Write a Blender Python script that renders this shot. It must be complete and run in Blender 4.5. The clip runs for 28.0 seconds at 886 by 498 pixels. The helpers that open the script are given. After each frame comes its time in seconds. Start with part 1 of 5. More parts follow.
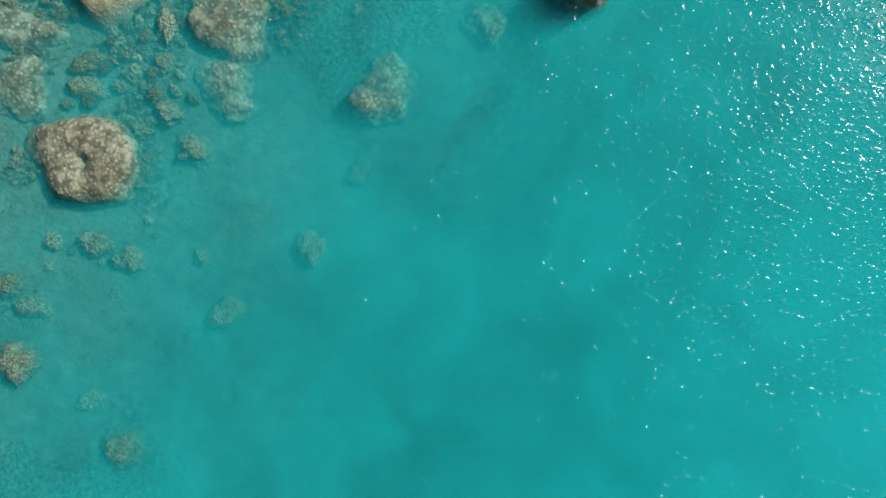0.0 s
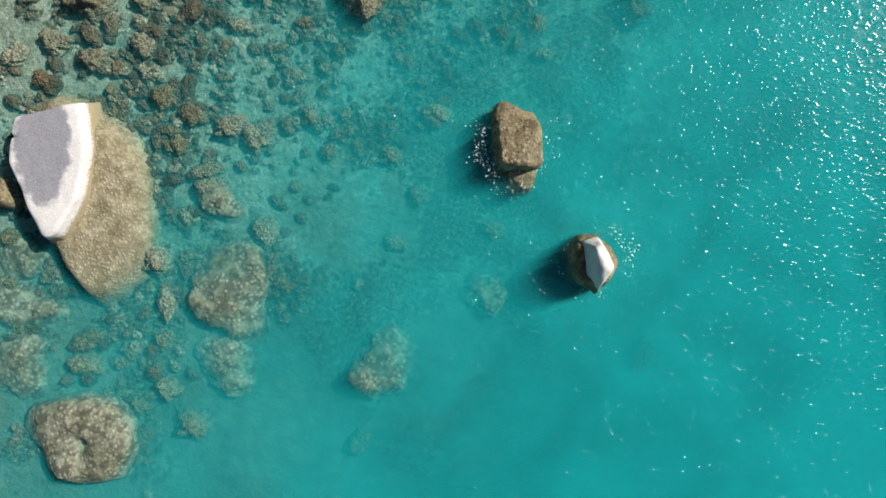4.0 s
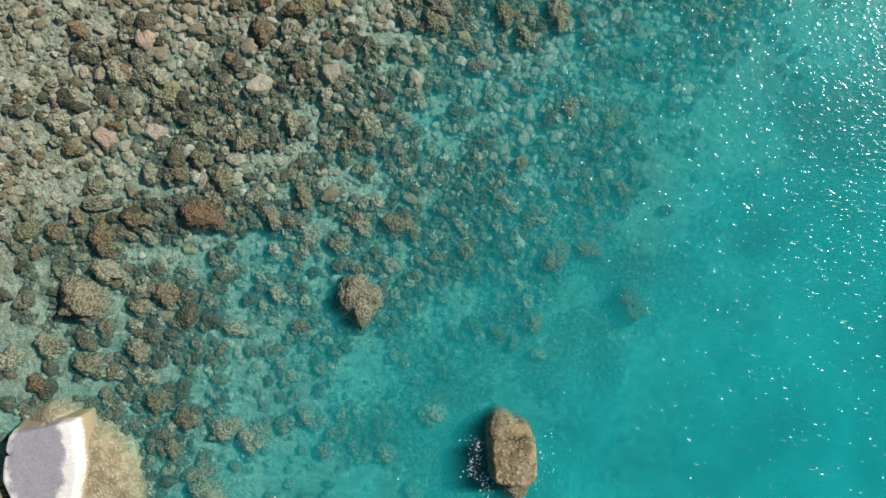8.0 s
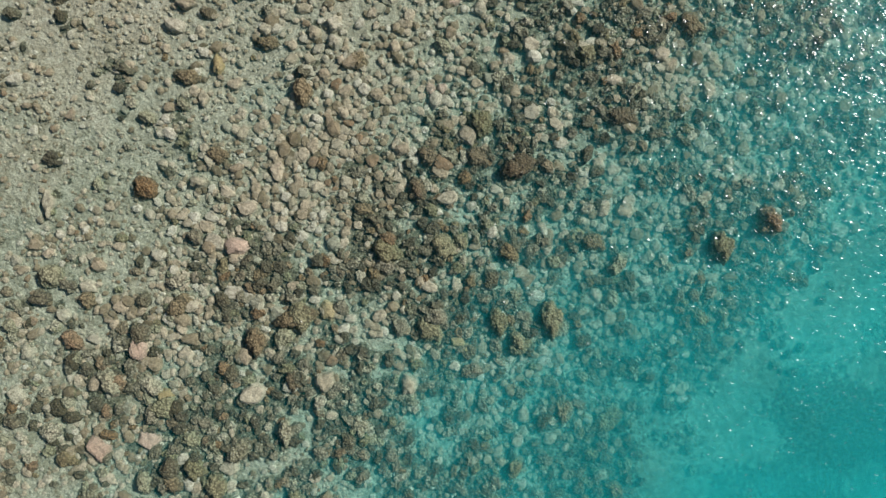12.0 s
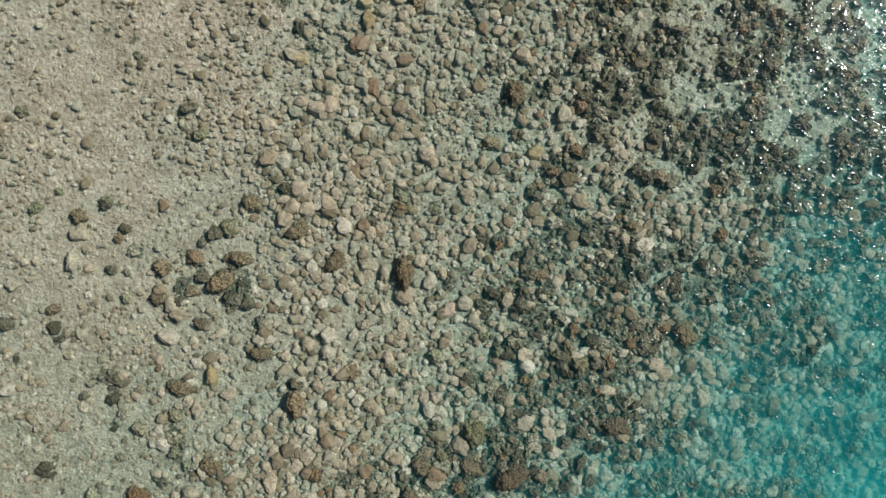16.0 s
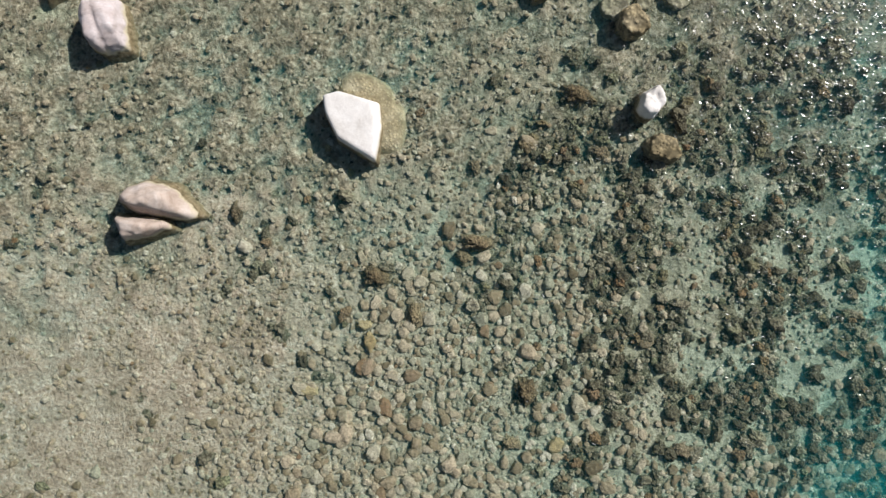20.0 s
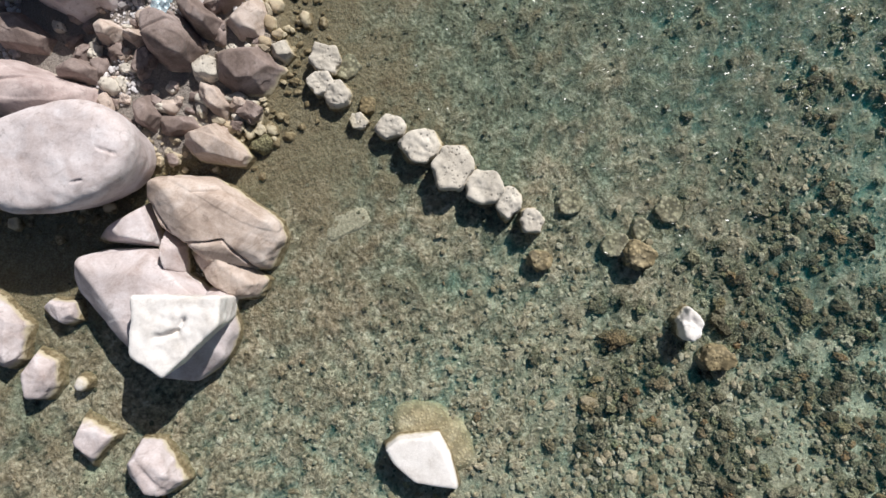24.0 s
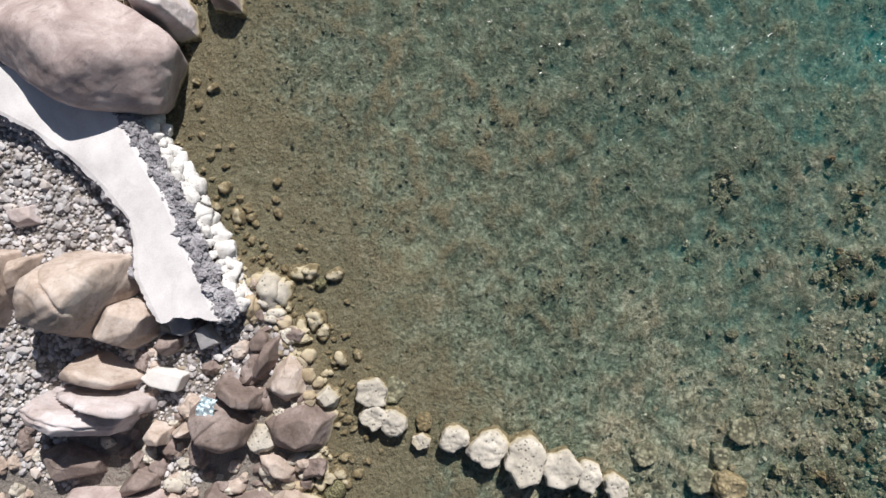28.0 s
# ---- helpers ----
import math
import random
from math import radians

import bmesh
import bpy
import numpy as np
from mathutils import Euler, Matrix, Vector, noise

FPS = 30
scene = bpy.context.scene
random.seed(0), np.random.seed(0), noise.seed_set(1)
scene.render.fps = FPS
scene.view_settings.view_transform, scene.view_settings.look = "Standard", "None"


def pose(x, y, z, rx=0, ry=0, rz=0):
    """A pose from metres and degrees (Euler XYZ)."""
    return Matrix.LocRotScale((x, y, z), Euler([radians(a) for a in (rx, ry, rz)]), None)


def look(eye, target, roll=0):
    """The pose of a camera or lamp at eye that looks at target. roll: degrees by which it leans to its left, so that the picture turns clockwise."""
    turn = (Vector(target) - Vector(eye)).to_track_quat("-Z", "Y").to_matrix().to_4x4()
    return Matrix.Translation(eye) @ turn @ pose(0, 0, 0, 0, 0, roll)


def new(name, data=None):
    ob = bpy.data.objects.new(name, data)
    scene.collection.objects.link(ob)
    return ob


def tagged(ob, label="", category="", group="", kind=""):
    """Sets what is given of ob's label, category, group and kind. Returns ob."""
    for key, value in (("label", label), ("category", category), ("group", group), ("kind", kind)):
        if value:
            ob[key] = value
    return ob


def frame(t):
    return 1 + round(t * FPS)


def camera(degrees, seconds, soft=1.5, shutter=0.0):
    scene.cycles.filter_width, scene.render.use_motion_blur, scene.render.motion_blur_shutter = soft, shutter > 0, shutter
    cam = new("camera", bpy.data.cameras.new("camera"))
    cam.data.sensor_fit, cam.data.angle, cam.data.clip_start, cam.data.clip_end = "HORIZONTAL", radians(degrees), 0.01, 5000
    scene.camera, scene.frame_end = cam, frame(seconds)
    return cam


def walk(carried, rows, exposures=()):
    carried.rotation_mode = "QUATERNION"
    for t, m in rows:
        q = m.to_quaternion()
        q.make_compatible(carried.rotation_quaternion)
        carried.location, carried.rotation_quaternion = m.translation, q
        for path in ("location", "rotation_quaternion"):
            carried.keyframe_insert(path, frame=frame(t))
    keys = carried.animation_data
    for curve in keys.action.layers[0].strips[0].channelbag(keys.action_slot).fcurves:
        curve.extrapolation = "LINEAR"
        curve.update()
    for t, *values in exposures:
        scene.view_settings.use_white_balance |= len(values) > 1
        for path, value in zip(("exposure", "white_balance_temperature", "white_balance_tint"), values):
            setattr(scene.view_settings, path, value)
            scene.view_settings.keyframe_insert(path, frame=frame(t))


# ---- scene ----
PATH = [
    (0.0, 0.0, 0.0, -0.0),
    (0.5, -0.006, 0.984, 0.03),
    (1.0, -0.048, 1.984, 0.08),
    (1.5, -0.024, 3.044, 0.17),
    (2.0, -0.043, 4.103, 0.12),
    (2.5, -0.039, 5.189, 0.14),
    (3.0, -0.026, 6.307, 0.2),
    (3.5, -0.019, 7.426, 0.22),
    (5.5, 0.041, 12.006, 0.43),
    (6.0, 0.046, 13.175, 0.53),
    (6.5, 0.054, 14.317, 0.57),
    (7.0, 0.065, 15.513, 0.73),
    (7.5, 0.067, 16.674, 0.74),
    (8.0, 0.072, 17.824, 0.74),
    (8.5, 0.077, 18.973, 0.72),
    (9.0, 0.093, 20.133, 0.79),
    (9.5, 0.099, 21.293, 0.79),
    (10.0, 0.112, 22.458, 0.82),
    (10.5, 0.12, 23.618, 0.77),
    (11.0, 0.125, 24.79, 0.8),
    (11.5, 0.132, 25.944, 0.73),
    (13.5, 0.148, 30.557, 0.81),
    (14.0, 0.16, 31.725, 0.85),
    (14.5, 0.172, 32.902, 0.91),
    (15.0, 0.183, 34.076, 0.93),
    (15.5, 0.195, 35.231, 0.8),
    (16.0, 0.212, 36.404, 0.83),
    (16.5, 0.229, 37.569, 0.75),
    (17.0, 0.243, 38.732, 0.4),
    (17.5, 0.257, 39.892, -0.51),
    (18.0, 0.279, 41.054, -1.55),
    (18.5, 0.294, 42.215, -2.81),
    (19.0, 0.332, 43.36, -4.38),
    (19.5, 0.38, 44.515, -6.18),
    (20.0, 0.446, 45.654, -8.23),
    (20.5, 0.533, 46.801, -10.96),
    (21.0, 0.648, 47.936, -13.92),
    (21.5, 0.789, 49.065, -16.97),
    (23.5, 1.75, 53.518, -28.69),
    (24.0, 2.093, 54.617, -31.42),
    (24.5, 2.488, 55.674, -34.27),
    (25.0, 2.94, 56.714, -37.03),
    (25.5, 3.44, 57.725, -39.78),
    (26.0, 3.99, 58.703, -42.54),
    (26.5, 4.58, 59.659, -45.28),
    (27.0, 5.209, 60.591, -47.9),
    (27.5, 5.876, 61.496, -48.49),
    (28.0, 6.585, 62.369, -48.42),
]
FLY = 18.0  # height of the drone over the water


def flight(rows):
    return [(t, pose(x, y, FLY, 0, 0, turn)) for t, x, y, turn in rows]


cam = camera(72, 28.0, soft=1.5)
walk(cam, flight(PATH))

# ---- daylight ----
SUN_AZIMUTH, SUN_HEIGHT = 27.0, 41.0
world = bpy.data.worlds.new("sky")
scene.world = world
world.use_nodes = True
wn = world.node_tree.nodes
sky = wn.new("ShaderNodeTexSky")
sky.sky_type, sky.sun_disc = "NISHITA", False
sky.sun_elevation, sky.sun_rotation = radians(SUN_HEIGHT), radians(90 - SUN_AZIMUTH)
world.node_tree.links.new(sky.outputs[0], wn["Background"].inputs[0])
wn["Background"].inputs[1].default_value = 0.046
sun_data = bpy.data.lights.new("sun", "SUN")
sun_data.energy, sun_data.angle, sun_data.color = 5.6, radians(0.53), (1.0, 0.96, 0.925)
sun = new("sun", sun_data)
sun_way = Vector((math.cos(radians(SUN_AZIMUTH)) * math.cos(radians(SUN_HEIGHT)),
                  math.sin(radians(SUN_AZIMUTH)) * math.cos(radians(SUN_HEIGHT)), math.sin(radians(SUN_HEIGHT))))
sun.matrix_world = look(sun_way * 60 + Vector((0, 30, 0)), (0, 30, 0))
scene.cycles.transparent_max_bounces = 80


# ---- materials ----
class Nodes:
    """A short way to write node materials."""

    def __init__(self, name):
        self.mat = bpy.data.materials.new(name)
        self.mat.use_nodes = True
        self.tree = self.mat.node_tree
        self.bsdf = self.tree.nodes["Principled BSDF"]
        self.out = self.tree.nodes["Material Output"]
        self.where = self.add("ShaderNodeNewGeometry").outputs["Position"]

    def add(self, kind, **given):
        node = self.tree.nodes.new(kind)
        for key, value in given.items():
            node.inputs[key.replace("_", " ")].default_value = value
        return node

    def link(self, a, b):
        self.tree.links.new(a, b)

    def noise(self, scale, detail=4.0, rough=0.55, warp=0.0, stretch=None):
        n = self.add("ShaderNodeTexNoise", Scale=scale, Detail=detail, Roughness=rough, Distortion=warp)
        where = self.where
        if stretch:
            m = self.tree.nodes.new("ShaderNodeMapping")
            m.inputs["Rotation"].default_value, m.inputs["Scale"].default_value = (0.25, 0.1, 0.9), stretch
            self.link(where, m.inputs["Vector"])
            where = m.outputs[0]
        self.link(where, n.inputs["Vector"])
        return n.outputs["Fac"]

    def cells(self, scale, feature="F1", out="Distance"):
        n = self.add("ShaderNodeTexVoronoi", Scale=scale)
        n.feature = feature
        self.link(self.where, n.inputs["Vector"])
        return n.outputs[out]

    def span(self, value, low, high, a=0.0, b=1.0):
        n = self.add("ShaderNodeMapRange")
        n.interpolation_type = "SMOOTHSTEP"
        for key, v in (("From Min", low), ("From Max", high), ("To Min", a), ("To Max", b)):
            n.inputs[key].default_value = v
        self.link(value, n.inputs["Value"])
        return n.outputs["Result"]

    def ramp(self, value, *stops):
        n = self.tree.nodes.new("ShaderNodeValToRGB")
        e = n.color_ramp.elements
        while len(e) < len(stops):
            e.new(0.5)
        for k, (at, colour) in zip(e, stops):
            k.position, k.color = at, (*colour, 1)
        self.link(value, n.inputs[0])
        return n.outputs[0]

    def mix(self, fac, a, b, blend="MIX"):
        n = self.tree.nodes.new("ShaderNodeMix")
        n.data_type, n.blend_type = "RGBA", blend
        for socket, v in ((n.inputs[0], fac), (n.inputs[6], a), (n.inputs[7], b)):
            if isinstance(v, (int, float)):
                socket.default_value = v
            elif isinstance(v, tuple):
                socket.default_value = (*v, 1)
            else:
                self.link(v, socket)
        return n.outputs[2]

    def sums(self, op, a, b):
        n = self.tree.nodes.new("ShaderNodeMath")
        n.operation = op
        for socket, v in zip(n.inputs, (a, b)):
            if isinstance(v, (int, float)):
                socket.default_value = v
            else:
                self.link(v, socket)
        return n.outputs[0]

    def along(self, axis):
        n = self.tree.nodes.new("ShaderNodeSeparateXYZ")
        self.link(self.where, n.inputs[0])
        return n.outputs[axis]

    def height(self):
        return self.along(2)

    def finish(self, colour, rough=0.85, bumps=(), spec=0.3):
        self.link(colour, self.bsdf.inputs["Base Color"])
        self.bsdf.inputs["Roughness"].default_value = rough
        self.bsdf.inputs["Specular IOR Level"].default_value = spec
        normal = None
        for value, strength, depth in bumps:
            b = self.add("ShaderNodeBump", Strength=strength, Distance=depth)
            self.link(value, b.inputs["Height"])
            if normal:
                self.link(normal, b.inputs["Normal"])
            normal = b.outputs[0]
        if normal:
            self.link(normal, self.bsdf.inputs["Normal"])
        return self.mat


def stone(name, dark, mid, light, grain=1.0, tide=True, wear=0.5, pitted=0.0, streaks=False, coral=0.0, each=False):
    """Weathered stone: three tones in patches, fine grain, lichen and a brown algae belt up to the tide line."""
    k = Nodes(name)
    patches, fine = k.noise(1.1 * grain, 5, 0.6, 0.6), k.noise(14 * grain, 6, 0.7)
    col = k.ramp(k.sums("ADD", k.sums("MULTIPLY", patches, 0.76), k.sums("MULTIPLY", fine, 0.24)),
                 (0.30, dark), (0.50, mid), (0.70, light))
    if each:
        own = k.tree.nodes.new("ShaderNodeNewGeometry").outputs["Random Per Island"]
        col = k.mix(1.0, col, k.ramp(own, (0.0, (0.42, 0.40, 0.40)), (0.3, (0.80, 0.76, 0.72)), (0.7, (1.0, 1.0, 1.0)), (0.9, (1.0, 0.90, 0.80)), (1.0, (1.22, 1.22, 1.22))), "MULTIPLY")
    stain = k.span(k.noise(3.1 * grain, 6, 0.7, 1.2), 0.56, 0.72, 0.0, wear)
    col = k.mix(stain, col, tuple(c * 0.55 for c in dark))
    speck = k.span(k.noise(60 * grain, 2, 0.5), 0.60, 0.72, 0.0, 0.28)
    col = k.mix(speck, col, tuple(c * 0.5 for c in dark))
    bumps = [(k.noise(5 * grain, 8, 0.62), 0.45, 0.035), (fine, 0.4, 0.010)]
    if streaks:
        lines = k.noise(1.3, 5, 0.6, 0.6, stretch=(0.8, 2.4, 1.8))
        col = k.mix(k.span(lines, 0.58, 0.70, 0.0, 0.35), col, tuple(c * 0.6 for c in dark))
        bumps.insert(0, (lines, 0.4, 0.04))
    if tide:
        ragged = k.sums("ADD", k.height(), k.span(k.noise(2.2, 5, 0.65), 0.25, 0.75, -0.10, 0.10))
        algae = k.ramp(k.noise(7, 6, 0.7), (0.35, (0.085, 0.066, 0.034)), (0.52, (0.20, 0.16, 0.09)), (0.68, (0.34, 0.29, 0.19)))
        cream = k.span(ragged, 0.06, 0.15, 0.0, 1.0)
        belt = k.mix(k.span(ragged, 0.12, 0.30), (0.50, 0.44, 0.31), col)
        col = k.mix(cream, algae, belt)
    if coral:
        knobs = k.span(k.cells(7 * grain), 0.08, 0.55)
        fuzz = k.span(k.noise(3.0 * grain, 5, 0.7), 0.38, 0.58, 0.25, 1.0)
        col = k.mix(k.sums("MULTIPLY", k.sums("MULTIPLY", knobs, fuzz), coral), col, (0.028, 0.026, 0.016))
        bumps.append((knobs, 0.5, -0.04))
    if pitted:
        # pits: dented by the bump, their inside shade put in as near-black colour
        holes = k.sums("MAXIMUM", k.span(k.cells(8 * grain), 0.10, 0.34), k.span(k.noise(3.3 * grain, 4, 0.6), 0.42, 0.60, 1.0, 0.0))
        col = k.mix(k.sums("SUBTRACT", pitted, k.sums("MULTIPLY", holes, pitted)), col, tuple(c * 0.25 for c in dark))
        bumps.append((holes, 0.6, 0.03))
    return k.finish(col, 0.88, bumps)


def rubble_stone(name, tones=None, film=0.55):
    """Stones of the sea floor under a film of algae and silt; with no tones given, each stone has one of its own."""
    k = Nodes(name)
    if tones is None:
        own = k.tree.nodes.new("ShaderNodeNewGeometry").outputs["Random Per Island"]
        col = k.ramp(own, (0.0, (0.13, 0.105, 0.06)), (0.16, (0.30, 0.24, 0.15)), (0.38, (0.47, 0.385, 0.265)), (0.60, (0.57, 0.485, 0.35)),
                     (0.72, (0.36, 0.37, 0.27)), (0.80, (0.25, 0.15, 0.08)), (0.84, (0.46, 0.42, 0.31)), (1.0, (0.66, 0.61, 0.48)))
    else:
        own = k.tree.nodes.new("ShaderNodeObjectInfo").outputs["Random"]
        col = k.mix(own, tones[0], tones[1])
    col = k.mix(k.span(k.noise(22, 6, 0.75), 0.40, 0.62, 0.6, 0.0), col, (0.12, 0.10, 0.058))
    algae = k.span(k.noise(7, 6, 0.7), 0.50, 0.64, 0.0, film)
    col = k.mix(algae, col, (0.075, 0.066, 0.034))
    silt = k.span(k.noise(15, 5, 0.7), 0.54, 0.70, 0.0, 0.45)
    col = k.mix(silt, col, (0.50, 0.46, 0.34))
    return k.finish(col, 0.9, [(k.noise(9, 5, 0.65), 0.8, 0.05), (k.noise(36, 4, 0.7), 0.6, 0.012)])


def turf_tone(k):
    """Short grey-olive turf algae, crumbly, with dark clots and bald silty patches."""
    crumb = k.sums("ADD", k.sums("MULTIPLY", k.noise(6.5, 6, 0.68, 0.5), 0.72), k.sums("MULTIPLY", k.noise(1.3, 4, 0.6, 0.5), 0.28))
    tufts = k.ramp(crumb, (0.37, (0.028, 0.030, 0.018)), (0.46, (0.110, 0.114, 0.074)), (0.54, (0.205, 0.21, 0.145)), (0.64, (0.38, 0.38, 0.285)))
    rusty = k.span(k.sums("ADD", k.noise(0.5, 4, 0.6, 0.6), k.sums("ADD", k.span(k.along(1), 60.0, 50.0, 0.0, 0.26), k.sums("MULTIPLY", k.span(k.along(0), 5.0, -4.0, 0.0, 0.14), k.span(k.along(1), 62.0, 56.0)))), 0.56, 0.78, 0.0, 0.8)
    col = k.mix(rusty, tufts, k.ramp(crumb, (0.38, (0.060, 0.046, 0.028)), (0.46, (0.22, 0.17, 0.108)), (0.54, (0.40, 0.325, 0.225)), (0.63, (0.62, 0.53, 0.40))))
    bald = k.span(k.noise(0.42, 5, 0.62, 0.5), 0.57, 0.70, 0.0, 0.6)
    col = k.mix(bald, col, k.ramp(k.noise(13, 6, 0.75), (0.36, (0.20, 0.215, 0.135)), (0.64, (0.45, 0.47, 0.33))))
    clots = k.span(k.noise(2.3, 5, 0.65, 0.5), 0.57, 0.68, 0.0, 0.6)
    col = k.mix(clots, col, (0.040, 0.042, 0.026))
    # the growth is denser farther from the shore
    dense = k.sums("MULTIPLY", k.span(k.along(0), 3.0, 14.0, 0.0, 0.55), k.span(k.noise(3.2, 5, 0.65, 0.4), 0.36, 0.56, 0.35, 1.0))
    return k.mix(dense, col, (0.030, 0.035, 0.022))


def seabed_ground():
    """Silt and shell sand between the stones below the water, weed on the mounds, pale shingle sand above the water."""
    k = Nodes("seabed")
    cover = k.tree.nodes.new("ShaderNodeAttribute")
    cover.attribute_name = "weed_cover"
    grain, patch = k.noise(20, 6, 0.8), k.noise(2.6, 6, 0.65, 0.6)
    sand = k.ramp(grain, (0.34, (0.20, 0.188, 0.125)), (0.52, (0.42, 0.395, 0.285)), (0.68, (0.66, 0.62, 0.48)))
    col = k.mix(k.span(patch, 0.42, 0.62, 0.0, 0.7), sand, k.ramp(k.noise(12, 6, 0.75), (0.36, (0.09, 0.082, 0.045)), (0.62, (0.29, 0.265, 0.17))))
    # sand darkened towards low y; dimness of deep, hazy water put in its colour
    col = k.mix(k.span(k.along(1), 12.0, 5.0, 0.0, 0.6), col, (0.13, 0.125, 0.08))
    gravel = k.sums("MULTIPLY", k.span(k.along(0), 3.0, -6.0, 0.0, 0.9), k.span(k.along(1), 27.0, 41.0))
    pebbly = k.ramp(k.sums("ADD", k.sums("MULTIPLY", k.noise(10, 5, 0.66), 0.55), k.sums("MULTIPLY", k.noise(2.0, 5, 0.65, 0.5), 0.45)),
                    (0.36, (0.23, 0.165, 0.108)), (0.46, (0.38, 0.295, 0.21)), (0.54, (0.48, 0.395, 0.295)), (0.64, (0.64, 0.555, 0.44)))
    col = k.mix(gravel, col, pebbly)
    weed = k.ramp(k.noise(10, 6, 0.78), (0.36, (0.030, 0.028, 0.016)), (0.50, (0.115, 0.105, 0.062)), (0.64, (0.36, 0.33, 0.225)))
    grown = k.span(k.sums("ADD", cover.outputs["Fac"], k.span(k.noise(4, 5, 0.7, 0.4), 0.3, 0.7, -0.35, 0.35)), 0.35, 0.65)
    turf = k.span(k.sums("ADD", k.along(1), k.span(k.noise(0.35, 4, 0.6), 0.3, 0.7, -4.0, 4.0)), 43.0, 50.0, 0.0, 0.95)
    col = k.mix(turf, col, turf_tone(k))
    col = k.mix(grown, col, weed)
    brown = k.sums("MULTIPLY", k.span(k.height(), -0.20, -0.09), k.span(k.along(1), 52.0, 57.0, 0.0, 0.75))
    col = k.mix(brown, col, k.ramp(grain, (0.37, (0.085, 0.066, 0.035)), (0.63, (0.27, 0.215, 0.13))))
    dry = k.ramp(grain, (0.3, (0.15, 0.13, 0.115)), (0.7, (0.36, 0.325, 0.29)))
    col = k.mix(k.span(k.height(), 0.06, 0.22), col, dry)
    return k.finish(col, 0.95, [(patch, 0.5, 0.05), (k.noise(6.5, 5, 0.62), 1.0, 0.14), (grain, 0.4, 0.012)])


def water_skin():
    """The surface: clear, with a gloss on short wind ripples."""
    k = Nodes("water_surface")
    crests = k.sums("POWER", k.noise(5.5, 1, 0.5, 0.5, stretch=(0.75, 1.25, 1.0)), 7.0)
    ripple = k.sums("ADD", crests, k.sums("MULTIPLY", k.noise(1.1, 2, 0.5, 0.4), 0.07))
    b = k.add("ShaderNodeBump", Strength=1.0, Distance=0.19)
    k.link(ripple, b.inputs["Height"])
    gloss = k.add("ShaderNodeBsdfGlossy", Roughness=0.16)
    clear = k.add("ShaderNodeBsdfTransparent")
    k.link(b.outputs[0], gloss.inputs["Normal"])
    mixer = k.tree.nodes.new("ShaderNodeMixShader")
    mixer.inputs[0].default_value = 0.017
    k.link(clear.outputs[0], mixer.inputs[1])
    k.link(gloss.outputs[0], mixer.inputs[2])
    k.link(mixer.outputs[0], k.out.inputs["Surface"])
    return k.mat


def water_depth(step, murk):
    """One sheet of the body of the water, as thick as step: it dims red light and scatters turquoise back."""
    k = Nodes("water_body")
    clear = k.add("ShaderNodeBsdfTransparent")
    clear.inputs[0].default_value = (math.exp(-(0.20 + 0.55 * murk) * step), math.exp(-0.03 * step), math.exp(-0.04 * step), 1)
    haze = k.add("ShaderNodeBsdfDiffuse")
    col = k.ramp(k.noise(0.30, 4, 0.6, 0.8), (0.36, (0.018, 0.415, 0.425)), (0.64, (0.024, 0.58, 0.585)))
    # haze colour goes paler towards high x and low y
    paler = k.sums("MULTIPLY", k.span(k.along(0), 4.0, 15.0), k.span(k.along(1), 7.0, -4.0, 0.0, 0.55))
    col = k.mix(paler, col, (0.04, 0.72, 0.73))
    k.link(col, haze.inputs[0])
    mixer = k.tree.nodes.new("ShaderNodeMixShader")
    mixer.inputs[0].default_value = 1 - math.exp(-murk * step)
    k.link(clear.outputs[0], mixer.inputs[1])
    k.link(haze.outputs[0], mixer.inputs[2])
    k.link(mixer.outputs[0], k.out.inputs["Surface"])
    return k.mat


GRANITE = stone("pink_granite", (0.356, 0.283, 0.258), (0.534, 0.473, 0.469), (0.703, 0.668, 0.682), streaks=True)
TAN = stone("tan_granite", (0.274, 0.203, 0.158), (0.470, 0.386, 0.331), (0.647, 0.579, 0.536), streaks=True)
BROWN = stone("brown_stone", (0.100, 0.073, 0.061), (0.225, 0.176, 0.157), (0.400, 0.338, 0.320), streaks=True)
WHITE = stone("bleached_stone", (0.50, 0.46, 0.42), (0.72, 0.69, 0.66), (0.84, 0.82, 0.80), wear=0.25)
GREY = stone("grey_flat_stone", (0.26, 0.25, 0.25), (0.36, 0.35, 0.36), (0.50, 0.48, 0.47), wear=0.3)
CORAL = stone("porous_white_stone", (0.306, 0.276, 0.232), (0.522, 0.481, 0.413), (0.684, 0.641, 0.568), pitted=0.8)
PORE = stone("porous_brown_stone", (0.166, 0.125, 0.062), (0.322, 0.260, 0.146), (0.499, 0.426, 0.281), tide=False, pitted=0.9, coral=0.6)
SUNK = stone("sunken_stone", (0.14, 0.132, 0.078), (0.335, 0.32, 0.215), (0.50, 0.485, 0.365), grain=1.0, tide=False, wear=0.7, coral=0.75)
SKIRT = stone("wet_brown_stone", (0.19, 0.155, 0.082), (0.39, 0.335, 0.205), (0.56, 0.50, 0.345), grain=1.4, tide=False, wear=0.5, coral=0.45)
RUBBLE = rubble_stone("sea_floor_stones")


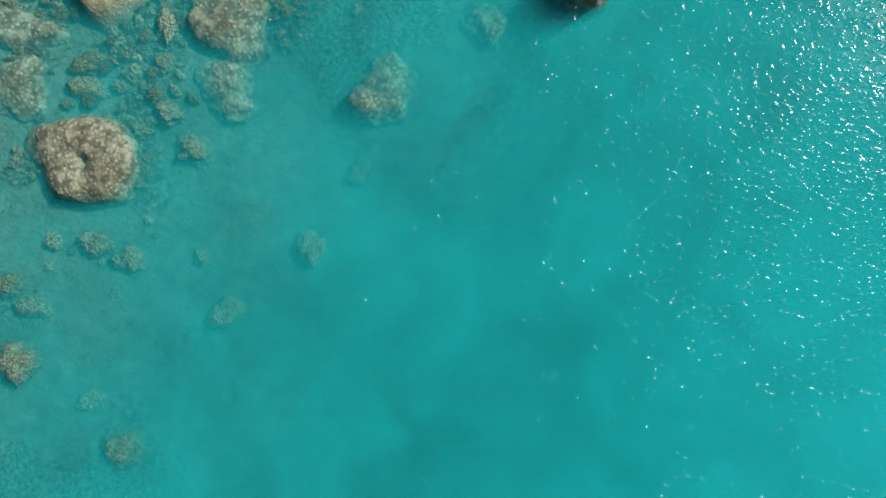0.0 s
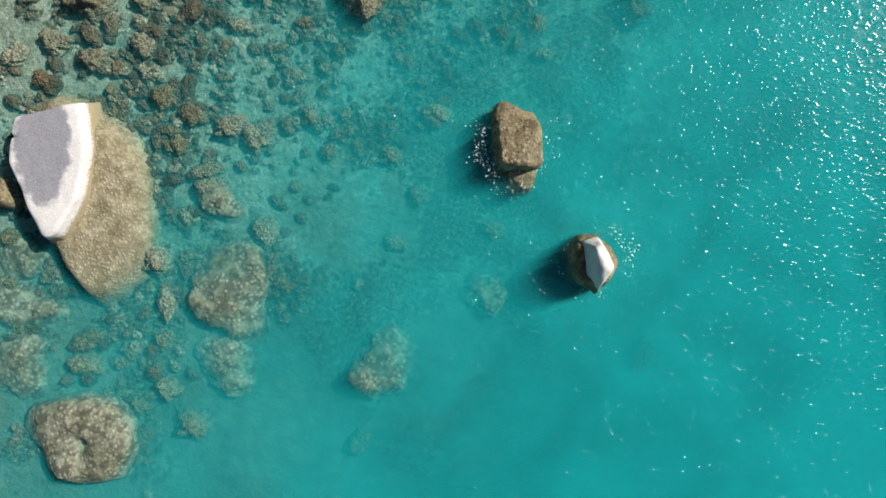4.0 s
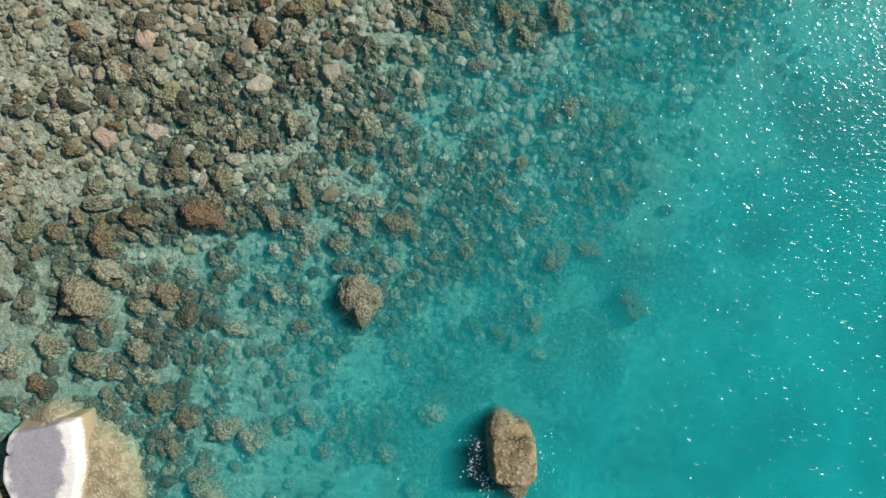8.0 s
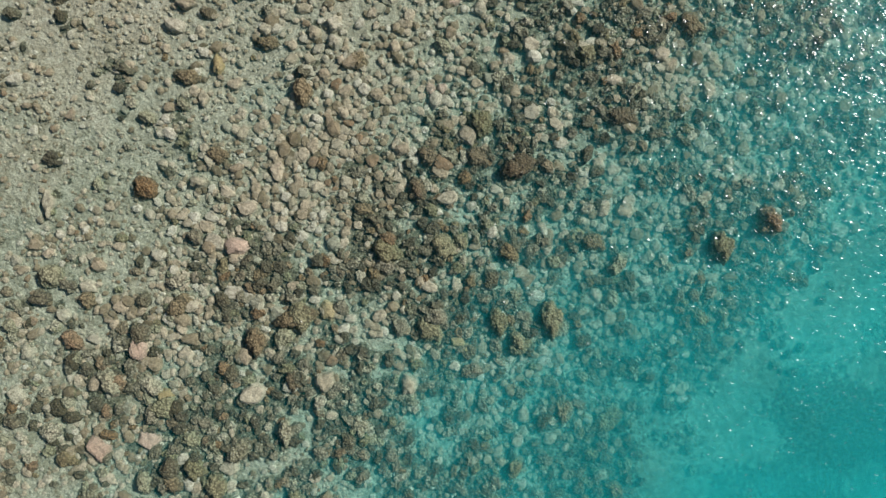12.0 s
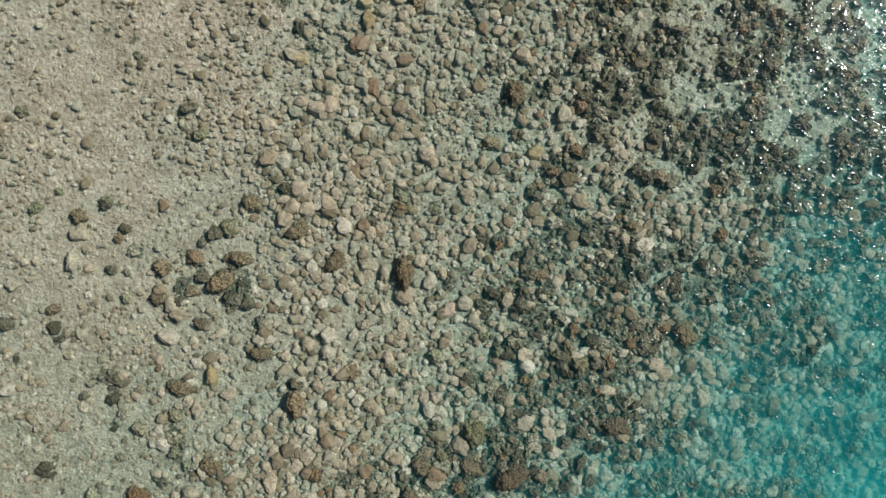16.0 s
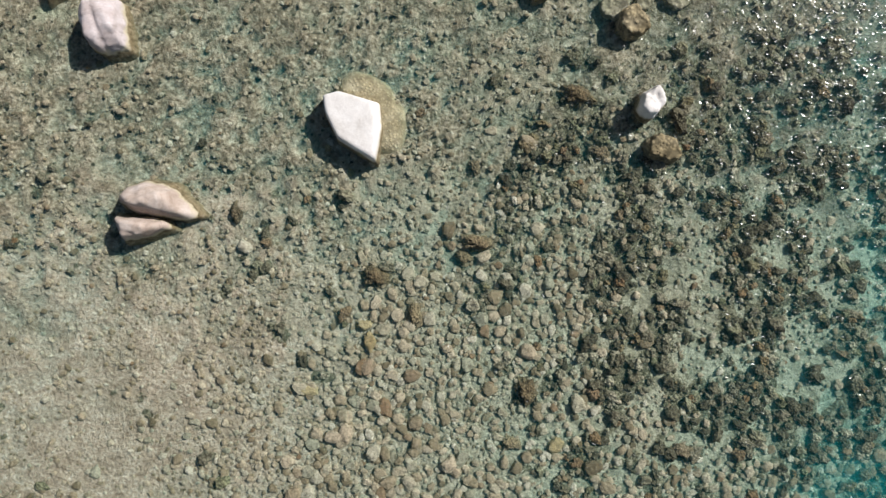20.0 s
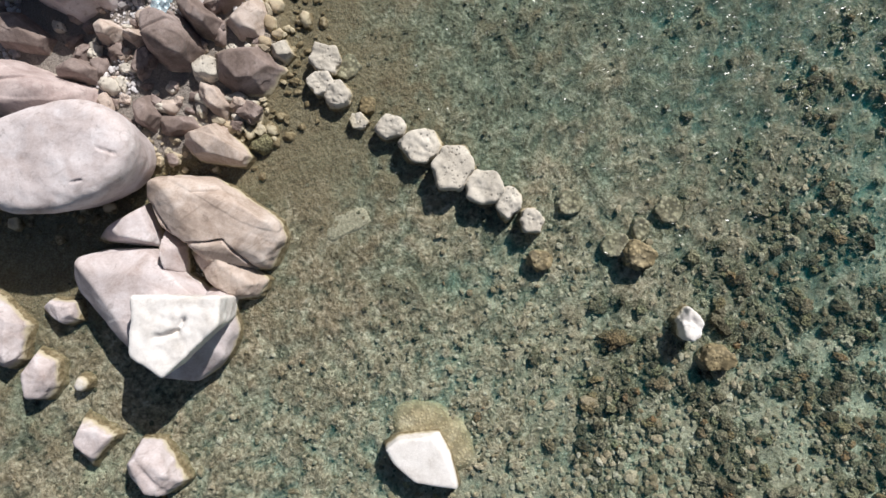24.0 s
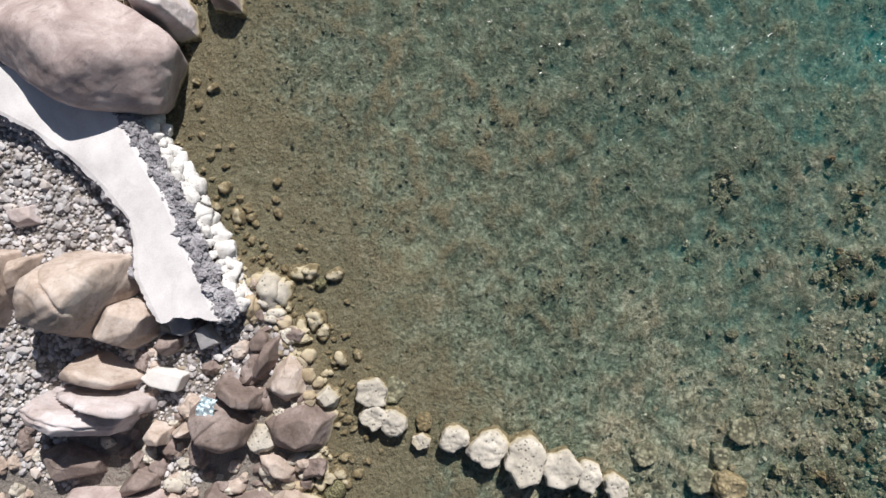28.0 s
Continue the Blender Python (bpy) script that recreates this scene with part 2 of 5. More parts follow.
def reef_head(name, tones, tip, bumps, each="island"):
    """Knobby weed-grown lumps: dark crevices and pale tips, each of its own tone."""
    k = Nodes(name)
    own = k.tree.nodes.new("ShaderNodeNewGeometry").outputs["Random Per Island"] if each == "island" else k.tree.nodes.new("ShaderNodeObjectInfo").outputs["Random"]
    col = k.ramp(own, *tones)
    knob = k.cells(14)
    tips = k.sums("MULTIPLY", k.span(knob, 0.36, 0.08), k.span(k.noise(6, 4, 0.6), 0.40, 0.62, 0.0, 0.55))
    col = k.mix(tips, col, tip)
    # dark speckle between the knobs doubles as crevice shade in the colour
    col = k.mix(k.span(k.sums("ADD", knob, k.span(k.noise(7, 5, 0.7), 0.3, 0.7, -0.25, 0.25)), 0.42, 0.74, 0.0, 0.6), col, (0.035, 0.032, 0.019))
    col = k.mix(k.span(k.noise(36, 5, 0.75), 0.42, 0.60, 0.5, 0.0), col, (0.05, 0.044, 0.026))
    return k.finish(col, 0.95, [(knob, 0.9, -bumps), (k.noise(30, 5, 0.7), 0.8, 0.025)])


def head_stone(name, low, high):
    return reef_head(name, ((0.0, low), (1.0, high)), tuple(min(0.6, 1.9 * c) for c in high), 0.06, "object")


BROWN_WET = head_stone("brown_sea_stone", (0.19, 0.145, 0.078), (0.34, 0.27, 0.155))
RUST_WET = head_stone("rusty_sea_stone", (0.20, 0.125, 0.068), (0.33, 0.225, 0.13))
PINK_WET = rubble_stone("pink_sea_slab", ((0.46, 0.33, 0.245), (0.58, 0.44, 0.34)), 0.3)
TAN_WET = rubble_stone("tan_sea_stone", ((0.38, 0.33, 0.225), (0.54, 0.49, 0.36)), 0.45)
PALE_WET = rubble_stone("pale_sea_stone", ((0.40, 0.375, 0.265), (0.56, 0.53, 0.41)), 0.5)
PALE_HEAD = head_stone("pale_sea_head", (0.28, 0.265, 0.165), (0.44, 0.42, 0.28))
YELLOW_WET = rubble_stone("yellow_sea_stone", ((0.36, 0.28, 0.13), (0.47, 0.39, 0.21)), 0.35)
OLIVE_WET = head_stone("olive_sea_stone", (0.20, 0.19, 0.098), (0.35, 0.325, 0.19))
DARK_WET = head_stone("dark_sea_stone", (0.13, 0.102, 0.06), (0.24, 0.19, 0.115))

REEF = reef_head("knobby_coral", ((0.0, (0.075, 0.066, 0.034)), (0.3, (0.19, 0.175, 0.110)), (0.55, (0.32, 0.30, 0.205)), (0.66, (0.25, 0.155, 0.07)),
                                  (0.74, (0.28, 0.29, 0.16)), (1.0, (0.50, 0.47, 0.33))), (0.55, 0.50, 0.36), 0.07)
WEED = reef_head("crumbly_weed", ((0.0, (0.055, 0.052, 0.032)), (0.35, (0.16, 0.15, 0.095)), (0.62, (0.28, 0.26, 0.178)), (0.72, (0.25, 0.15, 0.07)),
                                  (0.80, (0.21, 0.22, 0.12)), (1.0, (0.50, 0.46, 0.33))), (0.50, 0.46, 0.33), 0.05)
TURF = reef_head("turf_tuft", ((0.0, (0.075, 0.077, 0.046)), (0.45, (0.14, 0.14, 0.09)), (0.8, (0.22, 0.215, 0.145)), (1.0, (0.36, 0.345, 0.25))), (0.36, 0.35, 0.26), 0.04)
MAUVE = stone("mauve_granite", (0.276, 0.209, 0.196), (0.425, 0.345, 0.330), (0.621, 0.537, 0.521), streaks=True)
SEABED, SKIN = seabed_ground(), water_skin()

# ---- forms ----
HASH = np.random.RandomState(7).rand(65536)


def lattice(p, seed=0):
    """Smooth noise from -1 to 1 at the points p (n x 2 or n x 3)."""
    p = np.asarray(p, float)
    if p.shape[1] == 2:
        p = np.column_stack([p, np.zeros(len(p))])
    base = np.floor(p).astype(np.int64)
    f = p - base
    f = f * f * (3 - 2 * f)
    total = np.zeros(len(p))
    for dx in (0, 1):
        for dy in (0, 1):
            for dz in (0, 1):
                c = base + (dx, dy, dz)
                h = HASH[(c[:, 0] * 73856093 ^ c[:, 1] * 19349663 ^ c[:, 2] * 83492791 ^ seed * 2654435) % 65536]
                total += h * (f[:, 0] if dx else 1 - f[:, 0]) * (f[:, 1] if dy else 1 - f[:, 1]) * (f[:, 2] if dz else 1 - f[:, 2])
    return total * 2 - 1


def layered(p, octaves, seed=0):
    p = np.asarray(p, float)
    return sum(lattice(p * 2 ** k + 17.3 * k, seed + k) * 0.5 ** k for k in range(octaves))


def signed_side(pts, line):
    """Distance from a polyline, positive on its left."""
    best, side = np.full(len(pts), 1e9), np.zeros(len(pts))
    for a, b in zip(line, line[1:]):
        a, b = np.array(a, float), np.array(b, float)
        e = b - a
        s = np.clip(((pts - a) @ e) / (e @ e), 0, 1)
        near = a + s[:, None] * e
        d = np.hypot(*(pts - near).T)
        turn = e[0] * (pts[:, 1] - a[1]) - e[1] * (pts[:, 0] - a[0])
        closer = d < best
        best[closer], side[closer] = d[closer], np.sign(turn[closer])
    return best * side


SHORE = [(-300, 90), (-40, 66), (-12, 63.0), (-7.5, 62.0), (-4.5, 61.3), (-3, 60.6), (-0.6, 60.4), (1.3, 61.9), (2.1, 63.5), (2.4, 65.5), (2.6, 67.3),
         (3.0, 69.0), (4.0, 71.2), (6.5, 73.3), (12, 77), (60, 105), (400, 200)]
DROP_Y = [-300, -10, -4, 3.5, 12, 17, 22, 27, 33, 40, 50, 60, 75, 300]
DROP_X = [-120, -20, -16.8, -11.0, -6.2, -1.2, 4, 9.5, 15, 20, 26, 32, 45, 300]


def drop_off(p):
    """Metres seaward of the edge of the shelf."""
    return p[:, 0] - np.interp(p[:, 1], DROP_Y, DROP_X)


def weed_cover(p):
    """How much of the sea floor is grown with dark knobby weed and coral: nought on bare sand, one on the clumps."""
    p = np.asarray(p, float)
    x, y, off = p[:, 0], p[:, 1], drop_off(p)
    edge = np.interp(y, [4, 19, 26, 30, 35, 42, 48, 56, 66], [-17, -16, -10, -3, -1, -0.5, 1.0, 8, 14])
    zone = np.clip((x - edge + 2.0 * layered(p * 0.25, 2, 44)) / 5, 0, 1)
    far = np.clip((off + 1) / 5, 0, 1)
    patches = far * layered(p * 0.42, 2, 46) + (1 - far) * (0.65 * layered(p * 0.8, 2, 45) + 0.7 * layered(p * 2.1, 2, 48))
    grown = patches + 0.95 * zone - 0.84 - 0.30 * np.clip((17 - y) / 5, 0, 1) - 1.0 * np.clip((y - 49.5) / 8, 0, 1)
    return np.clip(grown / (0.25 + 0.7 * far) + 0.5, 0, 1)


def ground_z(pts):
    """The height of sea floor and shore."""
    pts = np.asarray(pts, float)
    off = drop_off(pts)
    depth = np.interp(off, [-40, -16, -10, -6, -2, 2, 8, 15, 25, 40], [0.27, 0.29, 0.42, 0.59, 0.75, 0.95, 1.28, 1.75, 2.4, 3.2])
    depth -= 0.07 * weed_cover(pts) * np.clip((depth - 0.25) / 0.2, 0, 1)
    inland = signed_side(pts, SHORE)
    shelf = np.clip((pts[:, 1] - 44) / 10, 0, 1)
    depth = np.minimum(depth, 0.07 + 0.020 * np.maximum(-inland, 0) + 0.5 * np.maximum(off, 0) + 9 * (1 - shelf))
    rough = layered(pts * 0.35, 3, 5) * 0.10 + layered(pts * 1.7, 2, 9) * 0.035
    turf = 0.11 * layered(pts * 3.6, 2, 15) * np.clip((pts[:, 1] - 42) / 6, 0, 1) * np.clip((depth - 0.08) / 0.15, 0, 1)
    sea = -depth + rough * np.clip(depth * 1.6, 0.25, 1.0) + turf
    land = np.minimum(0.06 + 0.22 * np.maximum(inland, 0), 0.22 + 0.012 * np.maximum(inland, 0) + 0.33 * np.clip((pts[:, 1] - 67.5) / 1.5, 0, 1)) + rough * 0.8
    s = np.clip(inland / 0.5 + 0.5, 0, 1)
    return sea * (1 - s) + np.minimum(land, 4) * s


def ground_at(x, y):
    return float(ground_z([(x, y)])[0])


def mesh_object(name, verts, faces, material, smooth=True):
    me = bpy.data.meshes.new(name)
    me.from_pydata(verts, [], faces)
    if smooth:
        me.polygons.foreach_set("use_smooth", [True] * len(me.polygons))
    me.materials.append(material)
    return new(name, me)


SPHERES = {}


def sphere(level):
    if level not in SPHERES:
        bm = bmesh.new()
        bmesh.ops.create_icosphere(bm, subdivisions=level, radius=1)
        SPHERES[level] = (np.array([v.co[:] for v in bm.verts]), [[v.index for v in f.verts] for f in bm.faces])
        bm.free()
    return SPHERES[level]


def rock_form(sides, top, bottom, lean=14.0, keen=20.0, tilt=(0, 0), rough=0.05, seed=0, level=5, ledges=(), cuts=4, strata=0.0, notches=()):
    """A rock cut by cleavage planes: sides are (azimuth, distance) of its faces, rounded where they meet.
    tilt: azimuth and degrees of the top's slope. ledges: (azimuth, distance, width, depth) of cracks across it."""
    d, faces = sphere(level)
    planes = [(Vector((math.cos(radians(a)) * math.cos(radians(lean)), math.sin(radians(a)) * math.cos(radians(lean)),
                       math.sin(radians(lean)))), r) for a, r in sides]
    rnd = random.Random(seed + 900)
    for i in range(cuts):
        a, slope = radians(360 / cuts * i + rnd.uniform(-40, 40)), radians(rnd.uniform(35, 62))
        reach = 1 / max(max(math.cos(a - radians(q)) / r for q, r in sides), 0.2)
        planes.append((Vector((math.cos(a) * math.cos(slope), math.sin(a) * math.cos(slope), math.sin(slope))),
                       (reach * math.cos(slope) + top * math.sin(slope)) * rnd.uniform(0.70, 0.84)))
    ta, td = radians(tilt[0]), radians(tilt[1])
    planes.append((Vector((math.cos(ta) * math.sin(td), math.sin(ta) * math.sin(td), math.cos(td))), top))
    planes.append((Vector((0, 0, -1)), bottom))
    total = np.zeros(len(d))
    for n, r in planes:
        total += (np.maximum(d @ np.array(n), 0) / r) ** keen
    r = total ** (-1 / keen)
    size = float(np.mean([q for _, q in sides]))
    v = d * r[:, None]
    n1 = layered(v / size * 1.3 + seed * 7.7, 3, seed)
    n2 = layered(v / size * 5.5 + seed * 3.1, 2, seed + 40)
    v = v * (1 + rough * n1 + rough * 0.30 * n2)[:, None]
    if strata:
        # beds that broke back unevenly, one behind another
        rs = random.Random(seed + 70)
        for share, (lo, hi) in ((1.0, (0.40, 0.65)), (0.45, (0.14, 0.24))):
            way = np.array(Vector((rs.uniform(-1, 1), rs.uniform(-1, 1), rs.uniform(0.3, 1.0))).normalized())
            bed = v @ way / (size * rs.uniform(lo, hi)) + 0.8 * layered(v / size * 1.1 + seed, 2, seed + 9)
            s = bed - np.floor(bed)
            jump = HASH[(np.floor(bed).astype(np.int64) * 977 + seed * 31) % 65536] - 0.5
            jump2 = HASH[(np.floor(bed + 1).astype(np.int64) * 977 + seed * 31) % 65536] - 0.5
            w = np.clip((s - 0.90) / 0.10, 0, 1)
            v = v * (1 + share * strata * (jump * (1 - w) + jump2 * w))[:, None]
    for x0, y0, x1, y1, width, depth in notches:
        a, e = np.array((x0, y0)), np.array((x1 - x0, y1 - y0))
        q = v[:, :2] + 0.03 * size * np.column_stack([lattice(v * 2.5, seed + 5), lattice(v * 2.5, seed + 6)])
        s = np.clip(((q - a) @ e) / (e @ e), 0, 1)
        gap = np.hypot(*(q - a - s[:, None] * e).T)
        dent = depth * np.exp(-(gap / width) ** 2) * (v[:, 2] > 0) * (0.35 + 1.3 * s * (2 - s) * 0.5)
        v = v * (1 - dent / np.linalg.norm(v, axis=1))[:, None]
    for a, off, width, depth in ledges:
        n = np.array((math.cos(radians(a)), math.sin(radians(a)), 0.0))
        wob = 0.06 * size * lattice(v / size * 2.2 + seed, seed + 3)
        near = np.exp(-((v @ n + wob - off) / width) ** 2)
        v[:, 2] -= depth * near * (v[:, 2] > 0)
    return v, faces


def rock(name, x, y, sides, top, foot, material, label, category="boulder", group="", **how):
    """A rock whose top is at the height top and whose foot is buried at the height foot."""
    mid = foot + 0.4 * (top - foot)
    v, faces = rock_form(sides, top - mid, mid - foot, **how)
    ob = mesh_object(name, v.tolist(), faces, material)
    ob.location = (x, y, mid)
    return tagged(ob, label, category, group)


def joined(name, label, category, *parts):
    """One thing whose parts are rocks built in place: (part name, rock)."""
    base = parts[0][1]
    holder = new(name)
    holder.location = base.location.copy()
    for part_name, ob in parts:
        ob.name = part_name
        ob.location = ob.location - holder.location
        ob.parent = holder
        for key in ("category", "group", "label"):
            if key in ob and key != "label":
                del ob[key]
    return tagged(holder, label, category)


def round_sides(rx, ry, turn, seed, count=7, uneven=0.10):
    """Faces of a rounded stone, a little uneven."""
    rnd = random.Random(seed)
    out = []
    for i in range(count):
        a = 360 / count * i + rnd.uniform(-140, 140) * uneven
        b = radians(a - turn)
        out.append((a, rx * ry / math.hypot(ry * math.cos(b), rx * math.sin(b)) * rnd.uniform(0.98 - uneven, 0.98 + uneven)))
    return out


# ---- the ground and the water ----
def spread(low, high, step, far):
    mid = np.arange(low, high + step / 2, step)
    out = step * 1.35 ** np.arange(1, 40)
    grow = np.cumsum(out)
    grow = grow[grow < far]
    return np.concatenate([low - grow[::-1], mid, high + grow])


def sheet(name, xs, ys, zs, material):
    nx, ny = len(xs), len(ys)
    gx, gy = np.meshgrid(xs, ys)
    verts = np.column_stack([gx.ravel(), gy.ravel(), zs(np.column_stack([gx.ravel(), gy.ravel()]))])
    i = (np.arange(ny - 1)[:, None] * nx + np.arange(nx - 1)[None]).ravel()
    faces = np.column_stack([i, i + 1, i + nx + 1, i + nx])
    return mesh_object(name, verts.tolist(), faces.tolist(), material)


ground = sheet("ground", spread(-15, 22, 0.14, 1500), spread(-9, 78, 0.14, 1500), ground_z, SEABED)
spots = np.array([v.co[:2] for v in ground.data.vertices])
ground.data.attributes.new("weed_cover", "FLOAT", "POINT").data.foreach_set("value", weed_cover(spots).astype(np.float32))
tagged(ground, "pale silty sea floor rising to a shingle shore", "ground", kind="structure")

wide, long = spread(-16, 28, 0.6, 1500), spread(-10, 78, 0.6, 1500)
water = sheet("water", wide, long, lambda p: 0.010 * layered(p * 0.75, 2, 70), SKIN)
tagged(water, "clear turquoise sea water with small sunlit ripples", "water", kind="structure")
fine_x, fine_y = spread(-16, 28, 5.5, 1400), spread(-10, 78, 5.5, 1400)
level, step = -0.03, 0.05  # clear at the top, murkier below
for i in range(42):
    body = sheet("water_body", fine_x, fine_y, lambda p, z=level, i=i: z + min(0.04, 0.3 * -z) * layered(p * 0.21, 2, 60 + i), water_depth(step, float(np.interp(-level, [0.20, 0.62], [0.07, 0.92]))))
    body.parent = water
    level, step = level - step, 0.05 if level > -1.5 else step * 1.18


def slab_stone():
    """A slab with a grey hollow in the middle and a bleached rim."""
    k = Nodes("slab_stone")
    local = k.tree.nodes.new("ShaderNodeTexCoord").outputs["Object"]
    parts = k.tree.nodes.new("ShaderNodeSeparateXYZ")
    k.link(local, parts.inputs[0])
    x = k.sums("DIVIDE", k.sums("ADD", parts.outputs[0], 0.18), 0.92)
    y = k.sums("DIVIDE", k.sums("SUBTRACT", parts.outputs[1], 0.45), 1.85)
    away = k.sums("ADD", k.sums("MULTIPLY", x, x), k.sums("MULTIPLY", y, y))
    away = k.sums("ADD", away, k.span(k.noise(2.5, 5, 0.6), 0.2, 0.8, -0.25, 0.25))
    grain = k.noise(16, 6, 0.7)
    hollow = k.ramp(grain, (0.3, (0.24, 0.235, 0.25)), (0.7, (0.35, 0.34, 0.36)))
    rim = k.ramp(grain, (0.3, (0.62, 0.58, 0.53)), (0.7, (0.80, 0.77, 0.73)))
    col = k.mix(k.span(away, 0.62, 1.0), hollow, rim)
    col = k.mix(k.span(k.sums("ADD", k.height(), k.span(grain, 0.3, 0.7, -0.05, 0.05)), 0.10, 0.26), (0.36, 0.29, 0.17), col)
    return k.finish(col, 0.85, [(k.noise(4, 6, 0.6), 0.4, 0.05), (grain, 0.4, 0.015)])


SLAB = slab_stone()

# ---- rocks standing off the shore ----
slab_base = rock("sea_boulder", -10.64, 10.23, [(-152, 1.75), (-130, 3.1), (-82, 4.5), (-63, 4.4), (-22, 2.5), (-2, 1.95), (16, 2.05), (34, 2.4), (78, 3.15), (105, 3.1), (170, 2.6)],
     0.06, -2.1, SKIRT, "wide brown algae-covered boulder just below the water", lean=11, tilt=(-50, 6), rough=0.06, seed=11, level=6, keen=15)
slab_top = rock("flat_boulder", -11.36, 11.01, [(-155, 1.17), (-84, 2.19), (-30, 1.31), (-10, 1.08), (7, 1.19), (102, 1.59), (173, 1.29)],
     0.50, -0.4, SLAB, "grey flat-topped boulder with bleached rim above the sea", lean=14, rough=0.03, seed=12, level=6, keen=30, cuts=0,
     notches=[(-1.6, 0.55, -0.95, 0.80, 0.04, 0.12), (-0.25, 1.9, -0.10, 1.55, 0.03, 0.10)])
rock("side_boulder", -13.25, 10.14, [(-180, 0.54), (-100, 0.53), (-54, 0.72), (25, 0.51), (90, 0.64)], 0.15, -1.7, PORE,
     "brown pitted boulder in the water beside a flat boulder", seed=13)
square_base = rock("square_boulder", 2.20, 11.64, [(-176, 0.77), (-146, 0.96), (-90, 1.39), (-24, 1.01), (-4, 0.87), (21, 0.9), (64, 1.12), (141, 1.31)],
     0.12, -2.4, PORE, "brown pitted square boulder washed by the sea", seed=14, lean=6, level=5, keen=16, cuts=2, rough=0.08)
square_top = rock("washed_rock", 2.22, 11.65, [(2, 0.66), (92, 0.66), (182, 0.66), (-88, 0.70), (45, 0.84), (-135, 0.86), (135, 0.88), (-45, 0.86)], 0.42, -0.2, PORE,
     "dark pitted square rock top washed by the sea", category="rock", seed=15, lean=8, keen=22, rough=0.09, cuts=1)
peak_base = rock("wave_rock", 4.47, 8.19, [(-168, 0.78), (-117, 0.9), (-59, 0.94), (-23, 0.9), (26, 0.86), (60, 0.83), (95, 0.95), (142, 1.01)],
     0.34, -2.9, PORE, "brown wet rock at water level", category="rock", seed=16, lean=8, rough=0.12, cuts=1, keen=18)
peak_top = rock("white_peak_rock", 4.49, 8.20, [(-171, 0.35), (-140, 0.49), (-36, 0.51), (20, 0.4), (35, 0.43), (106, 0.66)],
     0.95, -0.3, WHITE, "white pointed rock rising out of the sea", category="rock", seed=17, lean=14, tilt=(15, 24), keen=22)
joined("flat_boulder", "grey flat-topped boulder with bleached rim and brown sunken skirt", "boulder", ("wet_skirt", slab_base), ("dry_top", slab_top))
joined("square_boulder", "brown pitted square boulder washed by the sea", "boulder", ("wet_base", square_base), ("pitted_top", square_top))
joined("pointed_sea_rock", "white pointed rock with a wet brown foot in the sea", "rock", ("wet_foot", peak_base), ("white_peak", peak_top))

# large sunken boulders
for x, y, sides, top, foot, seed, label in (
        (-10.97, 2.77, [(-147, 1.24), (-112, 1.16), (-79, 1.29), (-20, 1.34), (10, 1.31), (66, 1.23), (101, 1.17), (151, 1.43)], -0.16, -1.4, 21, "round pale sunken boulder with a dark hollow"),
        (-6.52, 7.42, [(-165, 0.97), (-128, 1.32), (-58, 1.5), (-12, 1.02), (12, 0.99), (58, 1.38), (112, 1.52), (170, 1.03)], -0.48, -1.9, 22, "long pale sunken boulder"),
        (-6.73, 4.89, [(-163, 0.71), (-125, 0.75), (-69, 0.89), (-11, 0.84), (52, 0.71), (81, 0.77), (162, 0.92)], -0.56, -2.2, 23, "pale rounded sunken boulder"),
        (-1.88, 5.07, [(-159, 0.89), (-116, 0.98), (-53, 1.09), (-5, 0.97), (49, 0.94), (96, 1.04), (145, 1.11)], -0.72, -3.2, 24, "blurred sunken boulder in deep water"),
        (1.22, 7.14, [(-150, 0.58), (-90, 0.55), (-29, 0.58), (27, 0.57), (90, 0.56), (153, 0.57)], -0.72, -3.4, 25, "small round sunken boulder in deep water"),
        (-6.77, 9.91, [(-144, 0.41), (-113, 0.39), (-34, 0.66), (37, 0.38), (81, 0.47), (140, 0.63)], -0.36, -1.4, 26, "brown sunken boulder near the surface"),
        (-12.84, 6.72, [(-180, 1.22), (-96, 0.56), (-77, 0.71), (7, 1.23), (76, 0.62), (104, 0.7)], -0.42, -1.5, 27, "wide pale sunken boulder"),
        (-13.0, 8.15, [(-180, 0.8), (-110, 0.55), (-60, 0.6), (0, 0.85), (60, 0.5), (120, 0.6)], -0.46, -1.5, 29, "small pale sunken boulder"),
        (-13.16, 4.99, [(-180, 0.97), (-101, 0.97), (-78, 0.93), (-18, 0.97), (39, 1.02), (111, 0.9)], -0.46, -1.6, 28, "wide pale sunken boulder")):
    sides = [(a, 1.2 * r) for a, r in sides]
    hollow = [(-0.10, 0.15, 0.20, -0.25, 0.17, 0.28), (0.20, -0.25, 0.05, -0.60, 0.14, 0.22)] if seed == 21 else []
    rock("sunken_boulder", x, y, sides, top, min(foot, ground_at(x, y) - 0.2), SUNK, label, group="sunken boulders", lean=-4, keen=10, rough=0.15, seed=seed, level=5, notches=hollow)

